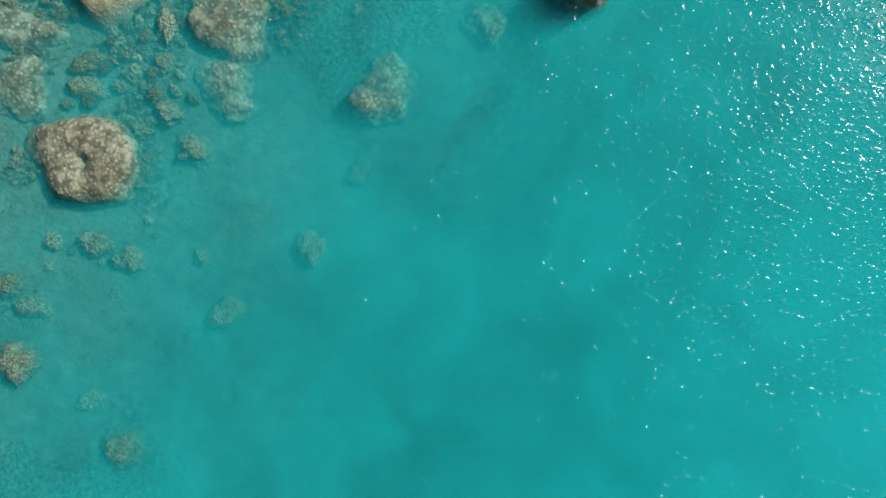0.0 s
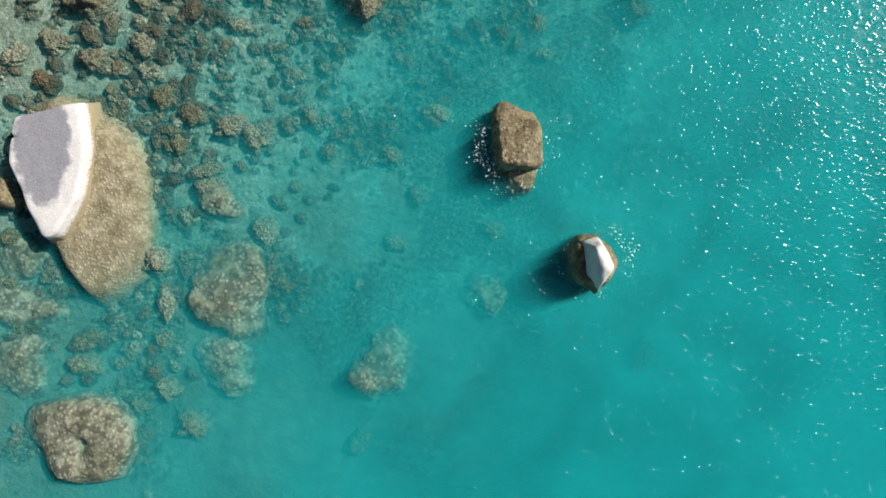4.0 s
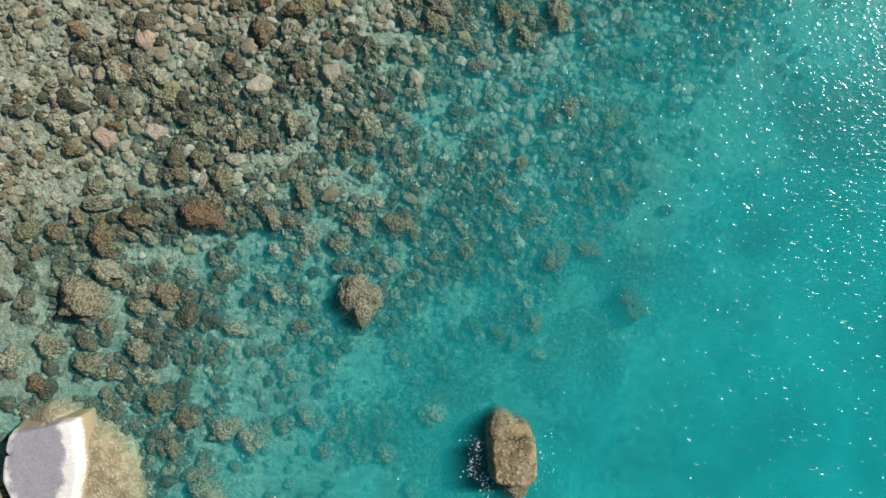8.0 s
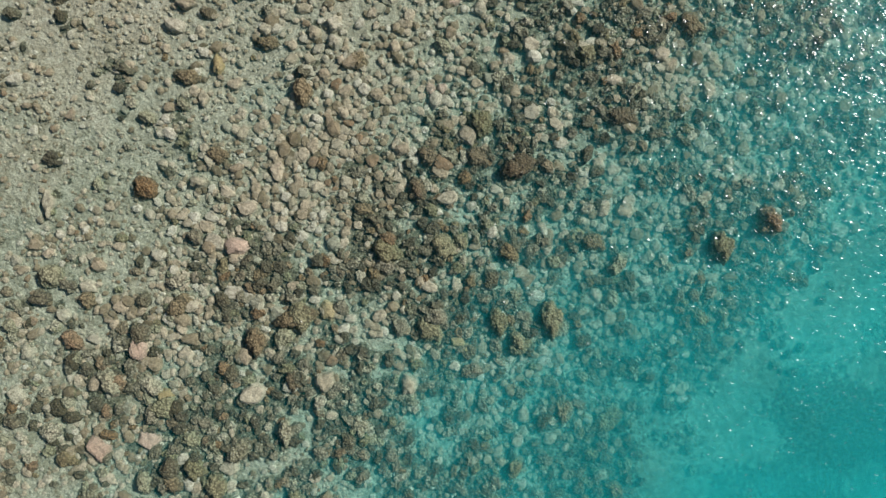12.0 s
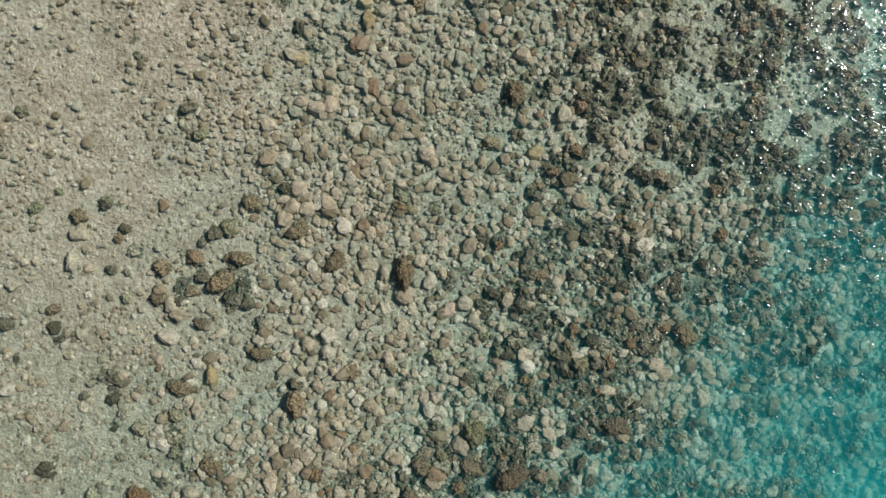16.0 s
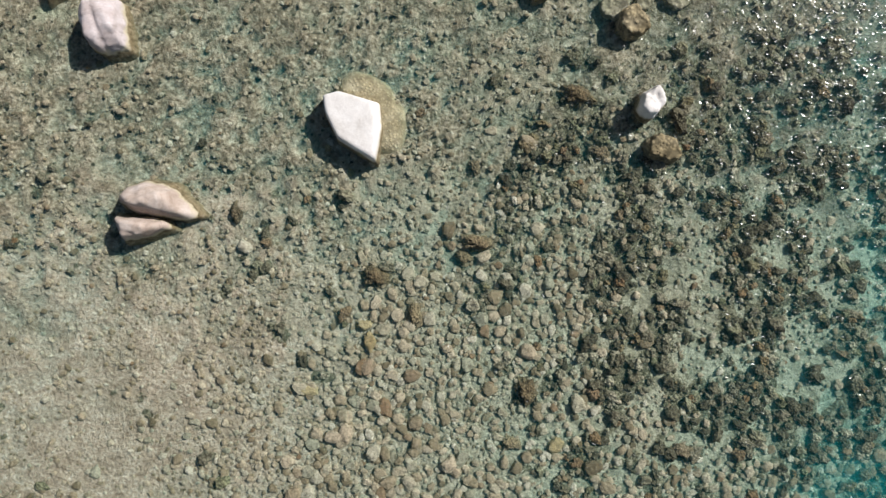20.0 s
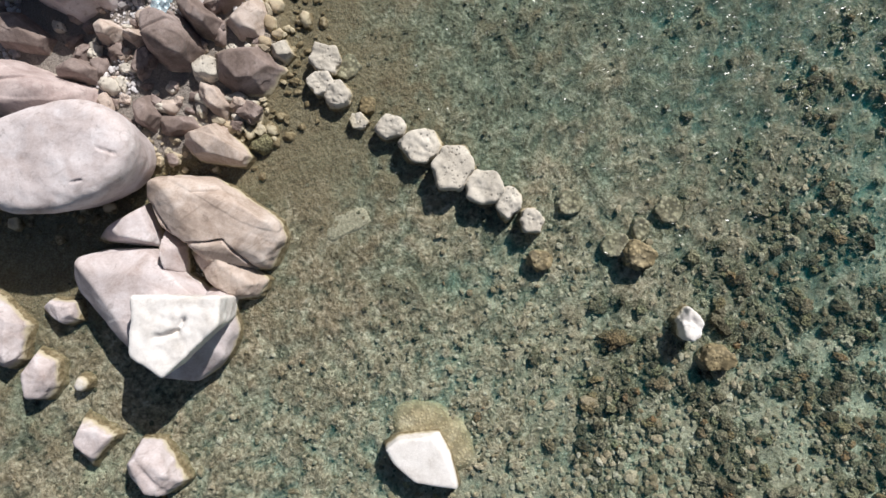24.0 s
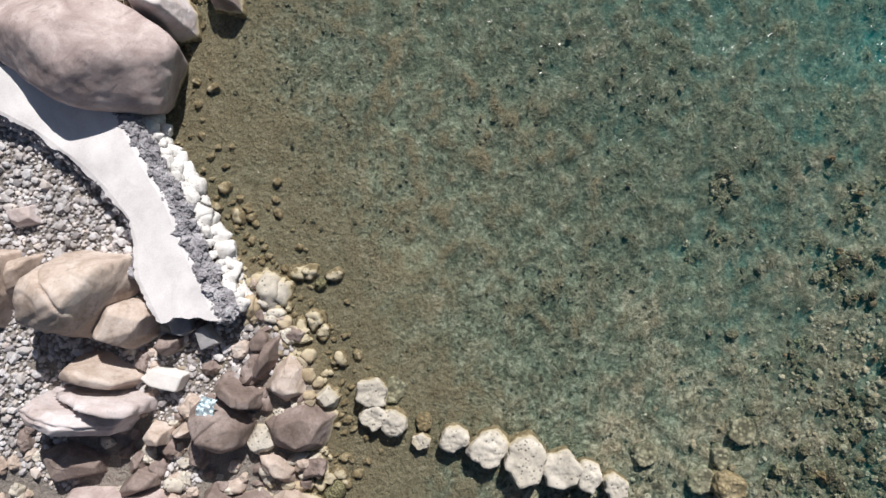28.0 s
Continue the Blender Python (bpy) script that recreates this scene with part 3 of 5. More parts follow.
# boulders in the shallows
shoal_base = rock("shoal_boulder", -1.28, 49.82, [(-160, 1.05), (-131, 1.02), (-95, 1.45), (-22, 1.35), (27, 1.35), (61, 1.4), (102, 1.75), (172, 1.35)],
     -0.02, -0.8, SKIRT, "olive wet base of a boulder at water level", lean=18, seed=31, keen=6)
shoal_top = rock("white_flat_boulder", -1.56, 49.69, [(-179, 0.84), (-162, 0.70), (-130, 0.72), (-17, 0.80), (-3, 0.76), (65, 0.74), (97, 1.0)],
     0.5, -0.3, WHITE, "white flat-topped angular boulder in shallow water", lean=9, keen=44, rough=0.015, seed=32, cuts=1)
joined("white_flat_boulder", "white flat-topped angular boulder with an olive wet skirt", "boulder", ("wet_skirt", shoal_base), ("white_top", shoal_top))
rock("split_boulder", -7.65, 48.25, [(-128, 0.62), (-105, 0.45), (-79, 0.79), (36, 0.65), (69, 0.53), (101, 0.68), (149, 1.03)],
     0.85, -0.6, TAN, "pink split boulder standing in shallow water", lean=18, seed=33, keen=30, strata=0.08, ledges=[(100, 0.2, 0.06, 0.10)], group="split boulder")
rock("split_boulder", -8.22, 47.52, [(-170, 0.6), (-88, 0.36), (-74, 0.38), (22, 0.78), (76, 0.35)],
     0.7, -0.6, TAN, "smaller pink half of a split boulder in shallow water", lean=14, seed=34, keen=30, strata=0.08, group="split boulder")
rock("grooved_boulder", -8.37, 53.52, [(-174, 0.64), (-134, 0.78), (-83, 0.86), (0, 0.6), (50, 0.83), (118, 0.81)],
     0.8, -0.5, GRANITE, "pale pink grooved boulder in shallow water", lean=14, seed=35, keen=36, strata=0.04, notches=[(-0.15, 0.75, 0.05, -0.75, 0.06, 0.06)])
rock("pointed_boulder", -9.58, 55.19, [(-177, 0.53), (-71, 0.49), (30, 0.52), (124, 0.55)], 0.4, -0.4, GRANITE,
     "pale three-sided boulder in shallow water", lean=18, seed=36, keen=34, strata=0.04)
rock("small_boulder", -9.88, 57.55, [(-125, 0.69), (-68, 0.55), (-34, 0.5), (31, 0.63), (115, 0.54), (163, 0.51)], 0.6, -0.4, GRANITE,
     "pale rounded boulder in shallow water", lean=18, seed=37, keen=30, strata=0.04)
rock("small_boulder", -9.0, 56.75, round_sides(0.28, 0.25, 0, 5), 0.25, -0.3, WHITE, "small white rounded boulder in shallow water", seed=38, level=3)


# ---- boulders of the shore ----
def shore(name, x, y, sides, top, foot, material, label, how):
    how = {"keen": 60.0, "cuts": 5, "rough": 0.02, "strata": 0.05, **how}
    rock(name, x, y, sides, top, min(foot, ground_at(x, y) - 0.15), material, label, group="shore boulders", **how)


shore("oval_boulder", -5.39, 61.97, [(-170, 2.07), (-133, 1.59), (-106, 1.3), (-76, 1.66), (-32, 2.17), (11, 2.1), (41, 1.74), (76, 1.25), (109, 1.81), (146, 2.14)], 2.5, -0.2, GRANITE,
     "huge smooth oval pink granite boulder on the shore", dict(lean=-8, keen=6, rough=0.03, seed=41, level=7, cuts=0, strata=0.0,
     notches=[(2.25, -1.20, 1.50, -1.52, 0.045, 0.20), (1.50, -1.52, 0.75, -1.62, 0.045, 0.20), (1.26, -0.52, 1.56, -0.87, 0.031, 0.11), (0.28, -0.98, 0.52, -1.06, 0.03, 0.10)]))
shore("cracked_boulder", -3.05, 58.80, [(-159, 1.15), (-121, 1.46), (-62, 2.04), (-10, 1.68), (25, 0.97), (56, 1.21), (70, 1.47), (125, 2.02), (170, 1.52)], 1.15, -0.5, TAN,
     "large flat cracked pink granite boulder at the waterline", dict(lean=10, keen=40, rough=0.04, seed=42, level=7, strata=0.05,
     notches=[(-0.07, 0.83, 0.62, 0.54, 0.025, 0.09), (-1.24, 1.22, -1.20, 0.27, 0.037, 0.15), (-1.04, -0.24, 0.03, -0.83, 0.037, 0.18), (0.03, -0.83, 0.28, -1.94, 0.037, 0.18)]))
shore("broken_slab", -3.59, 57.29, [(-177, 0.61), (-151, 0.59), (-117, 0.78), (-59, 1.15), (20, 0.58), (59, 0.75)], 0.75, -0.4, TAN,
     "broken pink granite slab at the waterline", dict(level=6, lean=12, keen=30, rough=0.05, seed=43, tilt=(-110, 18)))
shore("great_boulder", -5.84, 57.37, [(-167, 1.2), (-127, 1.9), (-88, 2.27), (-50, 2.32), (-12, 1.93), (19, 1.35), (60, 1.8), (74, 2.13), (129, 2.52), (157, 2.13)], 1.2, -0.5, GRANITE,
     "great rounded pink granite boulder in the shallows", dict(lean=8, keen=44, rough=0.03, seed=44, level=7, cuts=4, strata=0.02))
shore("cap_boulder", -5.05, 56.5, [(58, 0.80), (-35, 1.07), (-78, 0.66), (-155, 1.08), (149, 1.0)], 2.1, 0.7, WHITE,
     "bleached slab lying on a great boulder", dict(lean=-4, keen=34, rough=0.035, seed=45, strata=0.0, cuts=0, level=6, tilt=(20, 5),
     notches=[(-0.50, 0.05, 0.05, -0.10, 0.08, 0.22), (0.05, -0.10, 0.38, 0.08, 0.07, 0.20)]))
shore("wedge_boulder", -5.25, 59.78, [(-127, 0.42), (-37, 0.76), (-12, 0.64), (89, 0.45), (96, 0.47)], 0.95, -0.2, GRANITE,
     "pale wedge-shaped boulder between great boulders", dict(seed=46))
shore("splinter_rock", -4.65, 58.49, [(-105, 0.52), (-27, 0.25), (18, 0.36), (148, 0.26), (160, 0.23)], 1.35, 0.4, GRANITE,
     "slender pink splinter leaning between boulders", dict(seed=47))
shore("knob_rock", -4.18, 56.67, [(-165, 0.31), (-57, 0.32), (32, 0.34), (67, 0.35), (157, 0.34)], 1.45, 0.5, GRANITE,
     "rounded knob of granite on a great boulder", dict(seed=48, tilt=(-120, 25)))
shore("low_boulder", -8.32, 58.87, [(-154, 0.34), (-103, 0.44), (-27, 0.48), (53, 0.34), (98, 0.47)], 0.45, -0.3, GRANITE,
     "low pale boulder in shallow water", dict(seed=49))
shore("low_boulder", -10.06, 59.28, [(-161, 0.81), (-86, 1.01), (-43, 0.69), (13, 0.62), (30, 0.82), (155, 0.55)], 0.7, -0.3, GRANITE,
     "grey-pink boulder at the water's edge", dict(level=6, seed=50))
shore("layered_boulder", -10.65, 59.92, [(-119, 0.93), (-51, 0.59), (-25, 0.39), (42, 1.04), (143, 0.36)], 1.0, -0.3, TAN,
     "reddish layered boulder at the water's edge", dict(level=6, seed=51, ledges=[(40, 0.2, 0.05, 0.1), (40, -0.2, 0.05, 0.1)]))
shore("layered_boulder", -5.62, 64.42, [(-142, 0.75), (-99, 0.97), (-15, 1.48), (38, 0.7), (104, 1.2)], 1.9, 0.1, MAUVE,
     "angular layered granite boulder on the shore", dict(level=6, seed=52, keen=22, ledges=[(70, 0.2, 0.05, 0.1)]))
shore("angular_boulder", -1.97, 60.61, [(-163, 0.59), (-129, 0.43), (-68, 0.95), (13, 0.49), (80, 0.6), (151, 0.83)], 1.0, -0.2, TAN,
     "tan angular boulder at the waterline", dict(level=6, seed=53))
shore("angular_boulder", -1.29, 61.74, [(-167, 0.28), (-61, 0.5), (1, 0.31), (38, 0.37), (149, 0.42)], 0.75, 0, TAN,
     "tan wedge boulder among beach stones", dict(seed=54, tilt=(-40, 20)))
shore("angular_boulder", -3.14, 62.39, [(-143, 0.38), (-59, 0.38), (-5, 0.29), (89, 0.42), (153, 0.31)], 0.9, 0.1, BROWN,
     "reddish-brown boulder beside a huge oval boulder", dict(seed=55))
shore("angular_boulder", -2.57, 61.66, [(-145, 0.37), (-104, 0.28), (3, 0.46), (57, 0.26), (149, 0.46)], 0.7, 0.1, BROWN,
     "brown cracked boulder among beach stones", dict(seed=56))
shore("angular_boulder", -4.19, 64.43, [(-120, 0.26), (-55, 0.47), (26, 0.34), (88, 0.31), (161, 0.5)], 1.0, 0.3, BROWN,
     "dark brown boulder among beach stones", dict(seed=57))
shore("slab_boulder", -2.84, 66.60, [(-154, 0.19), (-123, 0.61), (-53, 1.07), (29, 0.2), (57, 0.56)], 2.2, 0.4, GRANITE,
     "long narrow pink granite slab", dict(seed=58, lean=6))
shore("slab_boulder", -3.62, 66.89, [(-156, 0.43), (-146, 0.42), (-87, 1.12), (26, 0.36), (82, 1.08), (152, 1.02)], 2.2, 0.4, GRANITE,
     "broad pink granite slab with parallel cracks", dict(level=6, seed=59, lean=6, ledges=[(27, 0.0, 0.04, 0.08)]))
shore("slab_boulder", -2.55, 67.37, [(-172, 0.52), (-150, 0.34), (-107, 0.71), (8, 0.41), (39, 0.45), (85, 0.67)], 1.8, 0.4, TAN,
     "tan granite slab on the shingle", dict(seed=60))
shore("tan_boulder", -0.93, 67.71, [(-179, 0.79), (-155, 0.67), (-100, 0.64), (-77, 0.68), (-15, 0.88), (43, 0.62), (93, 0.65)], 1.45, 0.2, TAN,
     "tan smooth boulder against the concrete path", dict(level=6, seed=61, tilt=(-60, 14)))
shore("flat_slab", -1.46, 65.84, [(-151, 0.27), (-72, 0.5), (28, 0.27), (82, 0.46), (179, 0.4)], 0.80, 0.5, WHITE,
     "flat pale broken slab on the shingle", dict(seed=62, lean=2, keen=26, rough=0.012, cuts=0, strata=0.0))
shore("brown_boulder", -0.70, 66.45, [(-108, 0.24), (-64, 0.32), (36, 0.23), (103, 0.3), (177, 0.3)], 1.0, 0.4, BROWN,
     "small dark brown boulder on the shingle", dict(seed=63))
shore("flat_slab", 0.10, 66.63, [(-154, 0.44), (-106, 0.44), (-34, 0.31), (53, 0.41), (146, 0.31)], 0.75, 0.4, GREY,
     "grey broken concrete slab below the end of a path", dict(seed=64, lean=2, keen=26, rough=0.012, cuts=0, strata=0.0))
shore("flat_slab", 0.20, 65.74, [(-116, 0.29), (-12, 0.22), (76, 0.34), (147, 0.23)], 0.72, 0.3, GREY,
     "grey tilted broken slab below the end of a path", dict(seed=65, lean=2, keen=26, rough=0.012, cuts=0, strata=0.0, tilt=(-90, 12)))
shore("brown_boulder", -1.41, 63.79, [(-163, 0.61), (-119, 0.73), (-55, 0.78), (-3, 0.58), (30, 0.62), (80, 0.83), (149, 0.65)], 1.55, 0.1, BROWN,
     "large brown blocky boulder among beach stones", dict(level=6, seed=66, tilt=(90, 12), keen=22, ledges=[(80, 0.1, 0.04, 0.08)]))
shore("brown_boulder", -0.40, 63.99, [(-172, 0.32), (-137, 0.43), (-54, 0.59), (16, 0.29), (89, 0.64), (164, 0.43)], 1.3, 0.1, BROWN,
     "brown cracked boulder among beach stones", dict(seed=67, ledges=[(-40, 0.1, 0.04, 0.08)]))
shore("brown_boulder", -0.05, 62.04, [(-159, 0.63), (-119, 0.63), (-68, 0.71), (10, 0.68), (62, 0.58), (80, 0.67), (155, 0.76)], 0.95, -0.1, BROWN,
     "grey-brown domed boulder near the waterline", dict(level=6, seed=68, lean=26))
shore("brown_boulder", 0.75, 63.22, [(-169, 0.52), (-118, 0.53), (-44, 0.44), (-6, 0.53), (84, 0.48), (106, 0.44)], 0.75, -0.1, TAN,
     "tan ridged boulder near the waterline", dict(seed=69, lean=24, tilt=(0, 14)))
shore("pale_boulder", -1.02, 62.63, [(-141, 0.33), (-97, 0.37), (-22, 0.35), (39, 0.36), (94, 0.34), (158, 0.39)], 0.7, 0.1, CORAL,
     "white porous boulder among beach stones", dict(seed=70))
shore("pale_boulder", 1.09, 62.00, [(-142, 0.26), (-73, 0.31), (-2, 0.26), (82, 0.28), (158, 0.29)], 0.45, -0.1, CORAL,
     "white porous round boulder at the waterline", dict(seed=71))
shore("tan_stone", -2.85, 64.94, [(-136, 0.28), (-59, 0.31), (29, 0.27), (98, 0.32), (165, 0.31)], 1.0, 0.4, TAN,
     "tan rounded stone on the shingle", dict(seed=72))
shore("tan_stone", -2.30, 64.47, [(-153, 0.16), (-89, 0.19), (11, 0.19), (82, 0.16)], 0.95, 0.4, TAN,
     "small tan stone on the shingle", dict(seed=73))
shore("brown_boulder", 0.80, 64.10, [(-161, 0.6), (-86, 0.26), (-57, 0.3), (67, 0.41), (107, 0.22)], 0.9, 0.0, BROWN,
     "brown sloping boulder at the foot of the path wall", dict(seed=74))
shore("grey_boulder", -5.04, 66.26, [(-127, 0.46), (-61, 0.85), (20, 0.43), (59, 0.55), (168, 0.58)], 0.95, 0.3, BROWN,
     "grey boulder in the shade of slabs", dict(level=6, seed=75))
shore("tan_boulder", -1.09, 69.17, [(-155, 1.19), (-134, 1.14), (-83, 0.96), (-52, 1.27), (38, 1.03), (65, 1.07), (121, 1.09)], 2.7, 0.2, TAN,
     "large tan cracked boulder beside the shingle", dict(seed=76, level=6, keen=18, ledges=[(-10, 0.15, 0.04, 0.10)]))
shore("tan_boulder", -2.51, 71.04, [(-138, 1.05), (-74, 0.47), (-51, 0.43), (42, 0.87), (132, 0.37)], 2.8, 0.3, TAN,
     "tan boulder beside the shingle", dict(level=6, seed=77))
shore("tan_boulder", -1.77, 70.73, [(-110, 0.43), (-62, 0.3), (49, 0.46), (130, 0.31)], 1.5, 0.3, TAN,
     "narrow tan boulder beside the shingle", dict(seed=78))
shore("mighty_boulder", 4.16, 73.42, [(-168, 1.38), (-143, 1.56), (-75, 2.53), (-58, 2.61), (8, 1.53), (31, 1.29), (48, 1.66), (138, 2.61)], 2.6, -0.3, MAUVE,
     "mighty smooth pink granite boulder overhanging the path", dict(seed=79, level=7, keen=14, rough=0.035, lean=-12, strata=0.0))
shore("rounded_boulder", 6.35, 73.01, [(-161, 0.49), (-125, 0.74), (-47, 0.78), (-16, 0.65), (42, 0.52), (163, 0.63)], 1.9, -0.3, GRANITE,
     "rounded pink boulder against a mighty boulder", dict(level=6, seed=80))
shore("rounded_boulder", 7.81, 71.94, [(-148, 0.31), (-40, 0.45), (36, 0.3), (156, 0.41)], 0.7, -0.4, BROWN,
     "dark shaded boulder in shallow water", dict(seed=81))
shore("resting_stone", -0.57, 71.84, [(-128, 0.28), (-31, 0.35), (54, 0.26), (162, 0.34)], 1.05, 0.6, GRANITE,
     "pale block resting on grey shingle", dict(seed=82))

# ---- the row of stepping blocks ----
SHORE_STONE = stone("shore_stone", (0.26, 0.22, 0.15), (0.42, 0.37, 0.28), (0.58, 0.53, 0.43), grain=1.6, wear=0.5, each=True)
block_seeds = iter(range(100, 200))


def block(x, y, rx, ry, turn, top, material, label):
    seed = next(block_seeds)
    rock("stepping_block" if top > 0.1 else "sunken_block", x, y, round_sides(rx * 1.06, ry * 1.06, turn, seed, 6 + seed % 3, 0.07), top, ground_at(x, y) - 0.1,
         material, label, category="block", group="row of blocks", lean=3 + seed % 6, keen=16, rough=0.13, seed=seed, cuts=0, strata=0.0,
         tilt=(seed * 77 % 360, 3 + seed % 5))


block(1.57, 60.63, 0.38, 0.33, -37, 0.35, CORAL, "pale porous stone block standing in shallow water")
block(1.82, 60.07, 0.37, 0.38, -37, 0.40, CORAL, "pale porous stone block standing in shallow water")
block(2.07, 61.13, 0.43, 0.38, -37, 0.40, CORAL, "pale porous stone block standing in shallow water")
block(2.50, 60.68, 0.38, 0.35, -37, -0.02, SUNK, "brown algae-covered block below the water")
block(2.39, 59.40, 0.22, 0.25, -37, 0.10, PORE, "brown pitted rock in shallow water")
block(1.93, 59.10, 0.28, 0.22, -37, 0.20, CORAL, "pale porous stone block standing in shallow water")
block(2.63, 58.44, 0.43, 0.32, -37, 0.40, CORAL, "pale porous stone block standing in shallow water")
block(3.09, 57.50, 0.62, 0.48, -37, 0.45, CORAL, "pale porous stone block standing in shallow water")
block(3.57, 56.52, 0.58, 0.62, -37, 0.50, CORAL, "pale porous stone block standing in shallow water")
block(4.06, 55.55, 0.53, 0.50, -37, 0.45, CORAL, "pale porous stone block standing in shallow water")
block(4.43, 54.79, 0.37, 0.48, -37, 0.40, CORAL, "pale porous stone block standing in shallow water")
block(4.73, 53.97, 0.37, 0.37, -37, 0.35, CORAL, "pale porous stone block standing in shallow water")
block(4.37, 52.82, 0.35, 0.30, -37, 0.15, PORE, "brown pitted rock in shallow water")
block(6.01, 53.83, 0.35, 0.43, -37, -0.04, SUNK, "brown algae-covered block below the water")
block(6.54, 52.04, 0.43, 0.35, -37, -0.05, SUNK, "brown algae-covered block below the water")
block(6.96, 51.43, 0.43, 0.40, -37, 0.35, PORE, "brown pitted rock in shallow water")
block(7.42, 52.10, 0.25, 0.35, -37, -0.03, SUNK, "brown algae-covered block below the water")
block(8.43, 52.13, 0.38, 0.40, -37, -0.05, SUNK, "brown algae-covered block below the water")
block(7.06, 49.02, 0.33, 0.52, -37, 0.60, WHITE, "white smooth rock standing in shallow water")
block(7.31, 47.64, 0.53, 0.37, -37, 0.30, PORE, "brown pitted rock in shallow water")

# ---- the concrete path ----
def concrete():
    k = Nodes("pale_concrete")
    grain, patch = k.noise(22, 6, 0.7), k.noise(1.4, 6, 0.65, 0.5)
    col = k.ramp(k.sums("ADD", k.sums("MULTIPLY", patch, 0.6), k.sums("MULTIPLY", grain, 0.4)),
                 (0.32, (0.58, 0.55, 0.55)), (0.5, (0.72, 0.69, 0.69)), (0.68, (0.82, 0.80, 0.80)))
    col = k.mix(k.span(k.noise(5, 5, 0.7), 0.62, 0.78, 0.0, 0.35), col, (0.50, 0.46, 0.45))
    return k.finish(col, 0.9, [(grain, 0.3, 0.012), (patch, 0.3, 0.03)])


def along(line, count):
    """So many even points along a smoothed polyline."""
    line = np.array(line, float)
    s = np.concatenate([[0], np.cumsum(np.hypot(*np.diff(line, axis=0).T))])
    at = np.linspace(0, s[-1], count)
    pts = np.column_stack([np.interp(at, s, line[:, k]) for k in (0, 1)])
    for _ in range(4):
        pts[1:-1] = (pts[:-2] + 2 * pts[1:-1] + pts[2:]) / 4
    return pts


CONCRETE = concrete()
PATH_TOP = 1.2
INNER = [(0.9, 74.9), (1.26, 73.96), (1.5, 72.9), (1.55, 71.9), (1.62, 71.16), (1.57, 70.28), (1.42, 69.46), (1.0, 68.8), (0.35, 68.25), (-0.15, 67.0)]
OUTER = [(2.07, 75.9), (2.4, 74.7), (2.95, 73.2), (3.42, 71.8), (3.2, 70.9), (2.8, 69.9), (2.55, 69.0), (2.1, 68.1), (1.6, 67.0), (1.03, 65.6)]
near_edge, far_edge = along(INNER, 90), along(OUTER, 90)
verts, faces, across = [], [], 14
for i, (p, q) in enumerate(zip(near_edge, far_edge)):
    for j in range(across):
        s = j / (across - 1)
        at = p + (q - p) * s
        if j in (0, across - 1):
            at = at + (q - p) / np.hypot(*(q - p)) * (0.05 * lattice([at * 3.1], j)[0] + 0.05 * lattice([at * 9.7], j + 2)[0])
        if i == 89:
            at = at + (at - (near_edge[85] + (far_edge[85] - near_edge[85]) * s)) * (0.5 * lattice([(j * 0.7, 3.1)], 5)[0] - 0.5 * math.sin(s * 3.1))
        verts.append((at[0], at[1], PATH_TOP + 0.03 * layered([at * 0.9], 2, 77)[0] - (0.03 if j in (0, across - 1) else 0)))
count = len(verts)
verts += [(x, y, z - 0.2) for x, y, z in verts]
for i in range(89):
    for j in range(across - 1):
        a = i * across + j
        faces += [(a, a + across, a + across + 1, a + 1), (a + count, a + 1 + count, a + across + 1 + count, a + across + count)]
rim = [i * across for i in range(90)] + [89 * across + j for j in range(1, across)]
rim += [i * across + across - 1 for i in range(88, -1, -1)] + [j for j in range(across - 2, 0, -1)]
for a, b in zip(rim, rim[1:] + rim[:1]):
    faces.append((a, a + count, b + count, b))
path = mesh_object("concrete_path", verts, faces, CONCRETE, smooth=False)
tagged(path, "pale curving concrete path with a broken end", "path", kind="structure")

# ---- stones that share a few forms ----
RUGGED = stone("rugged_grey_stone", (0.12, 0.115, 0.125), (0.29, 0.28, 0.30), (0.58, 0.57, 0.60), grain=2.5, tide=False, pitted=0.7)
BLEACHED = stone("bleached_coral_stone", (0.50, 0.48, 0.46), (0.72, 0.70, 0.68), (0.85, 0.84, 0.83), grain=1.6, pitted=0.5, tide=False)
FORMS = {}


def stone_shape(level, seed, flat=0.7, keen=10.0, rough=0.2, knobs=0.0):
    """A unit stone about its middle."""
    rnd = random.Random(seed)
    sides = [(60 * i + rnd.uniform(-24, 24), rnd.uniform(0.76, 1.1)) for i in range(6)]
    v, faces = rock_form(sides, flat * rnd.uniform(0.8, 1.1), flat * 0.8, lean=rnd.uniform(0, 25), keen=keen,
                         tilt=(rnd.uniform(0, 360), rnd.uniform(0, 22)), rough=rough, seed=seed, level=level, cuts=3)
    if knobs:
        d = v / np.linalg.norm(v, axis=1)[:, None]
        v = v * (1 + knobs * (0.8 - 2.0 * np.abs(lattice(d * 3.6 + seed, seed)) + 0.8 * lattice(d * 7.5 + seed, seed + 1)))[:, None]
    return v, np.array(faces)


def stone_data(kind, material, seed, **how):
    key = (kind, material.name, seed % 6, how.get("level", 4), how.get("knobs", 0.0))
    if key not in FORMS:
        v, f = stone_shape(how.get("level", 4), 500 + seed % 6 + len(kind) * 10, how.get("flat", 0.75), how.get("keen", 11.0), how.get("rough", 0.2), how.get("knobs", 0.0))
        me = bpy.data.meshes.new(kind)
        me.from_pydata(v.tolist(), [], f.tolist())
        me.polygons.foreach_set("use_smooth", [how.get("smooth", True)] * len(me.polygons))
        me.materials.append(material)
        FORMS[key] = me
    return FORMS[key]


stone_count = iter(range(9999))


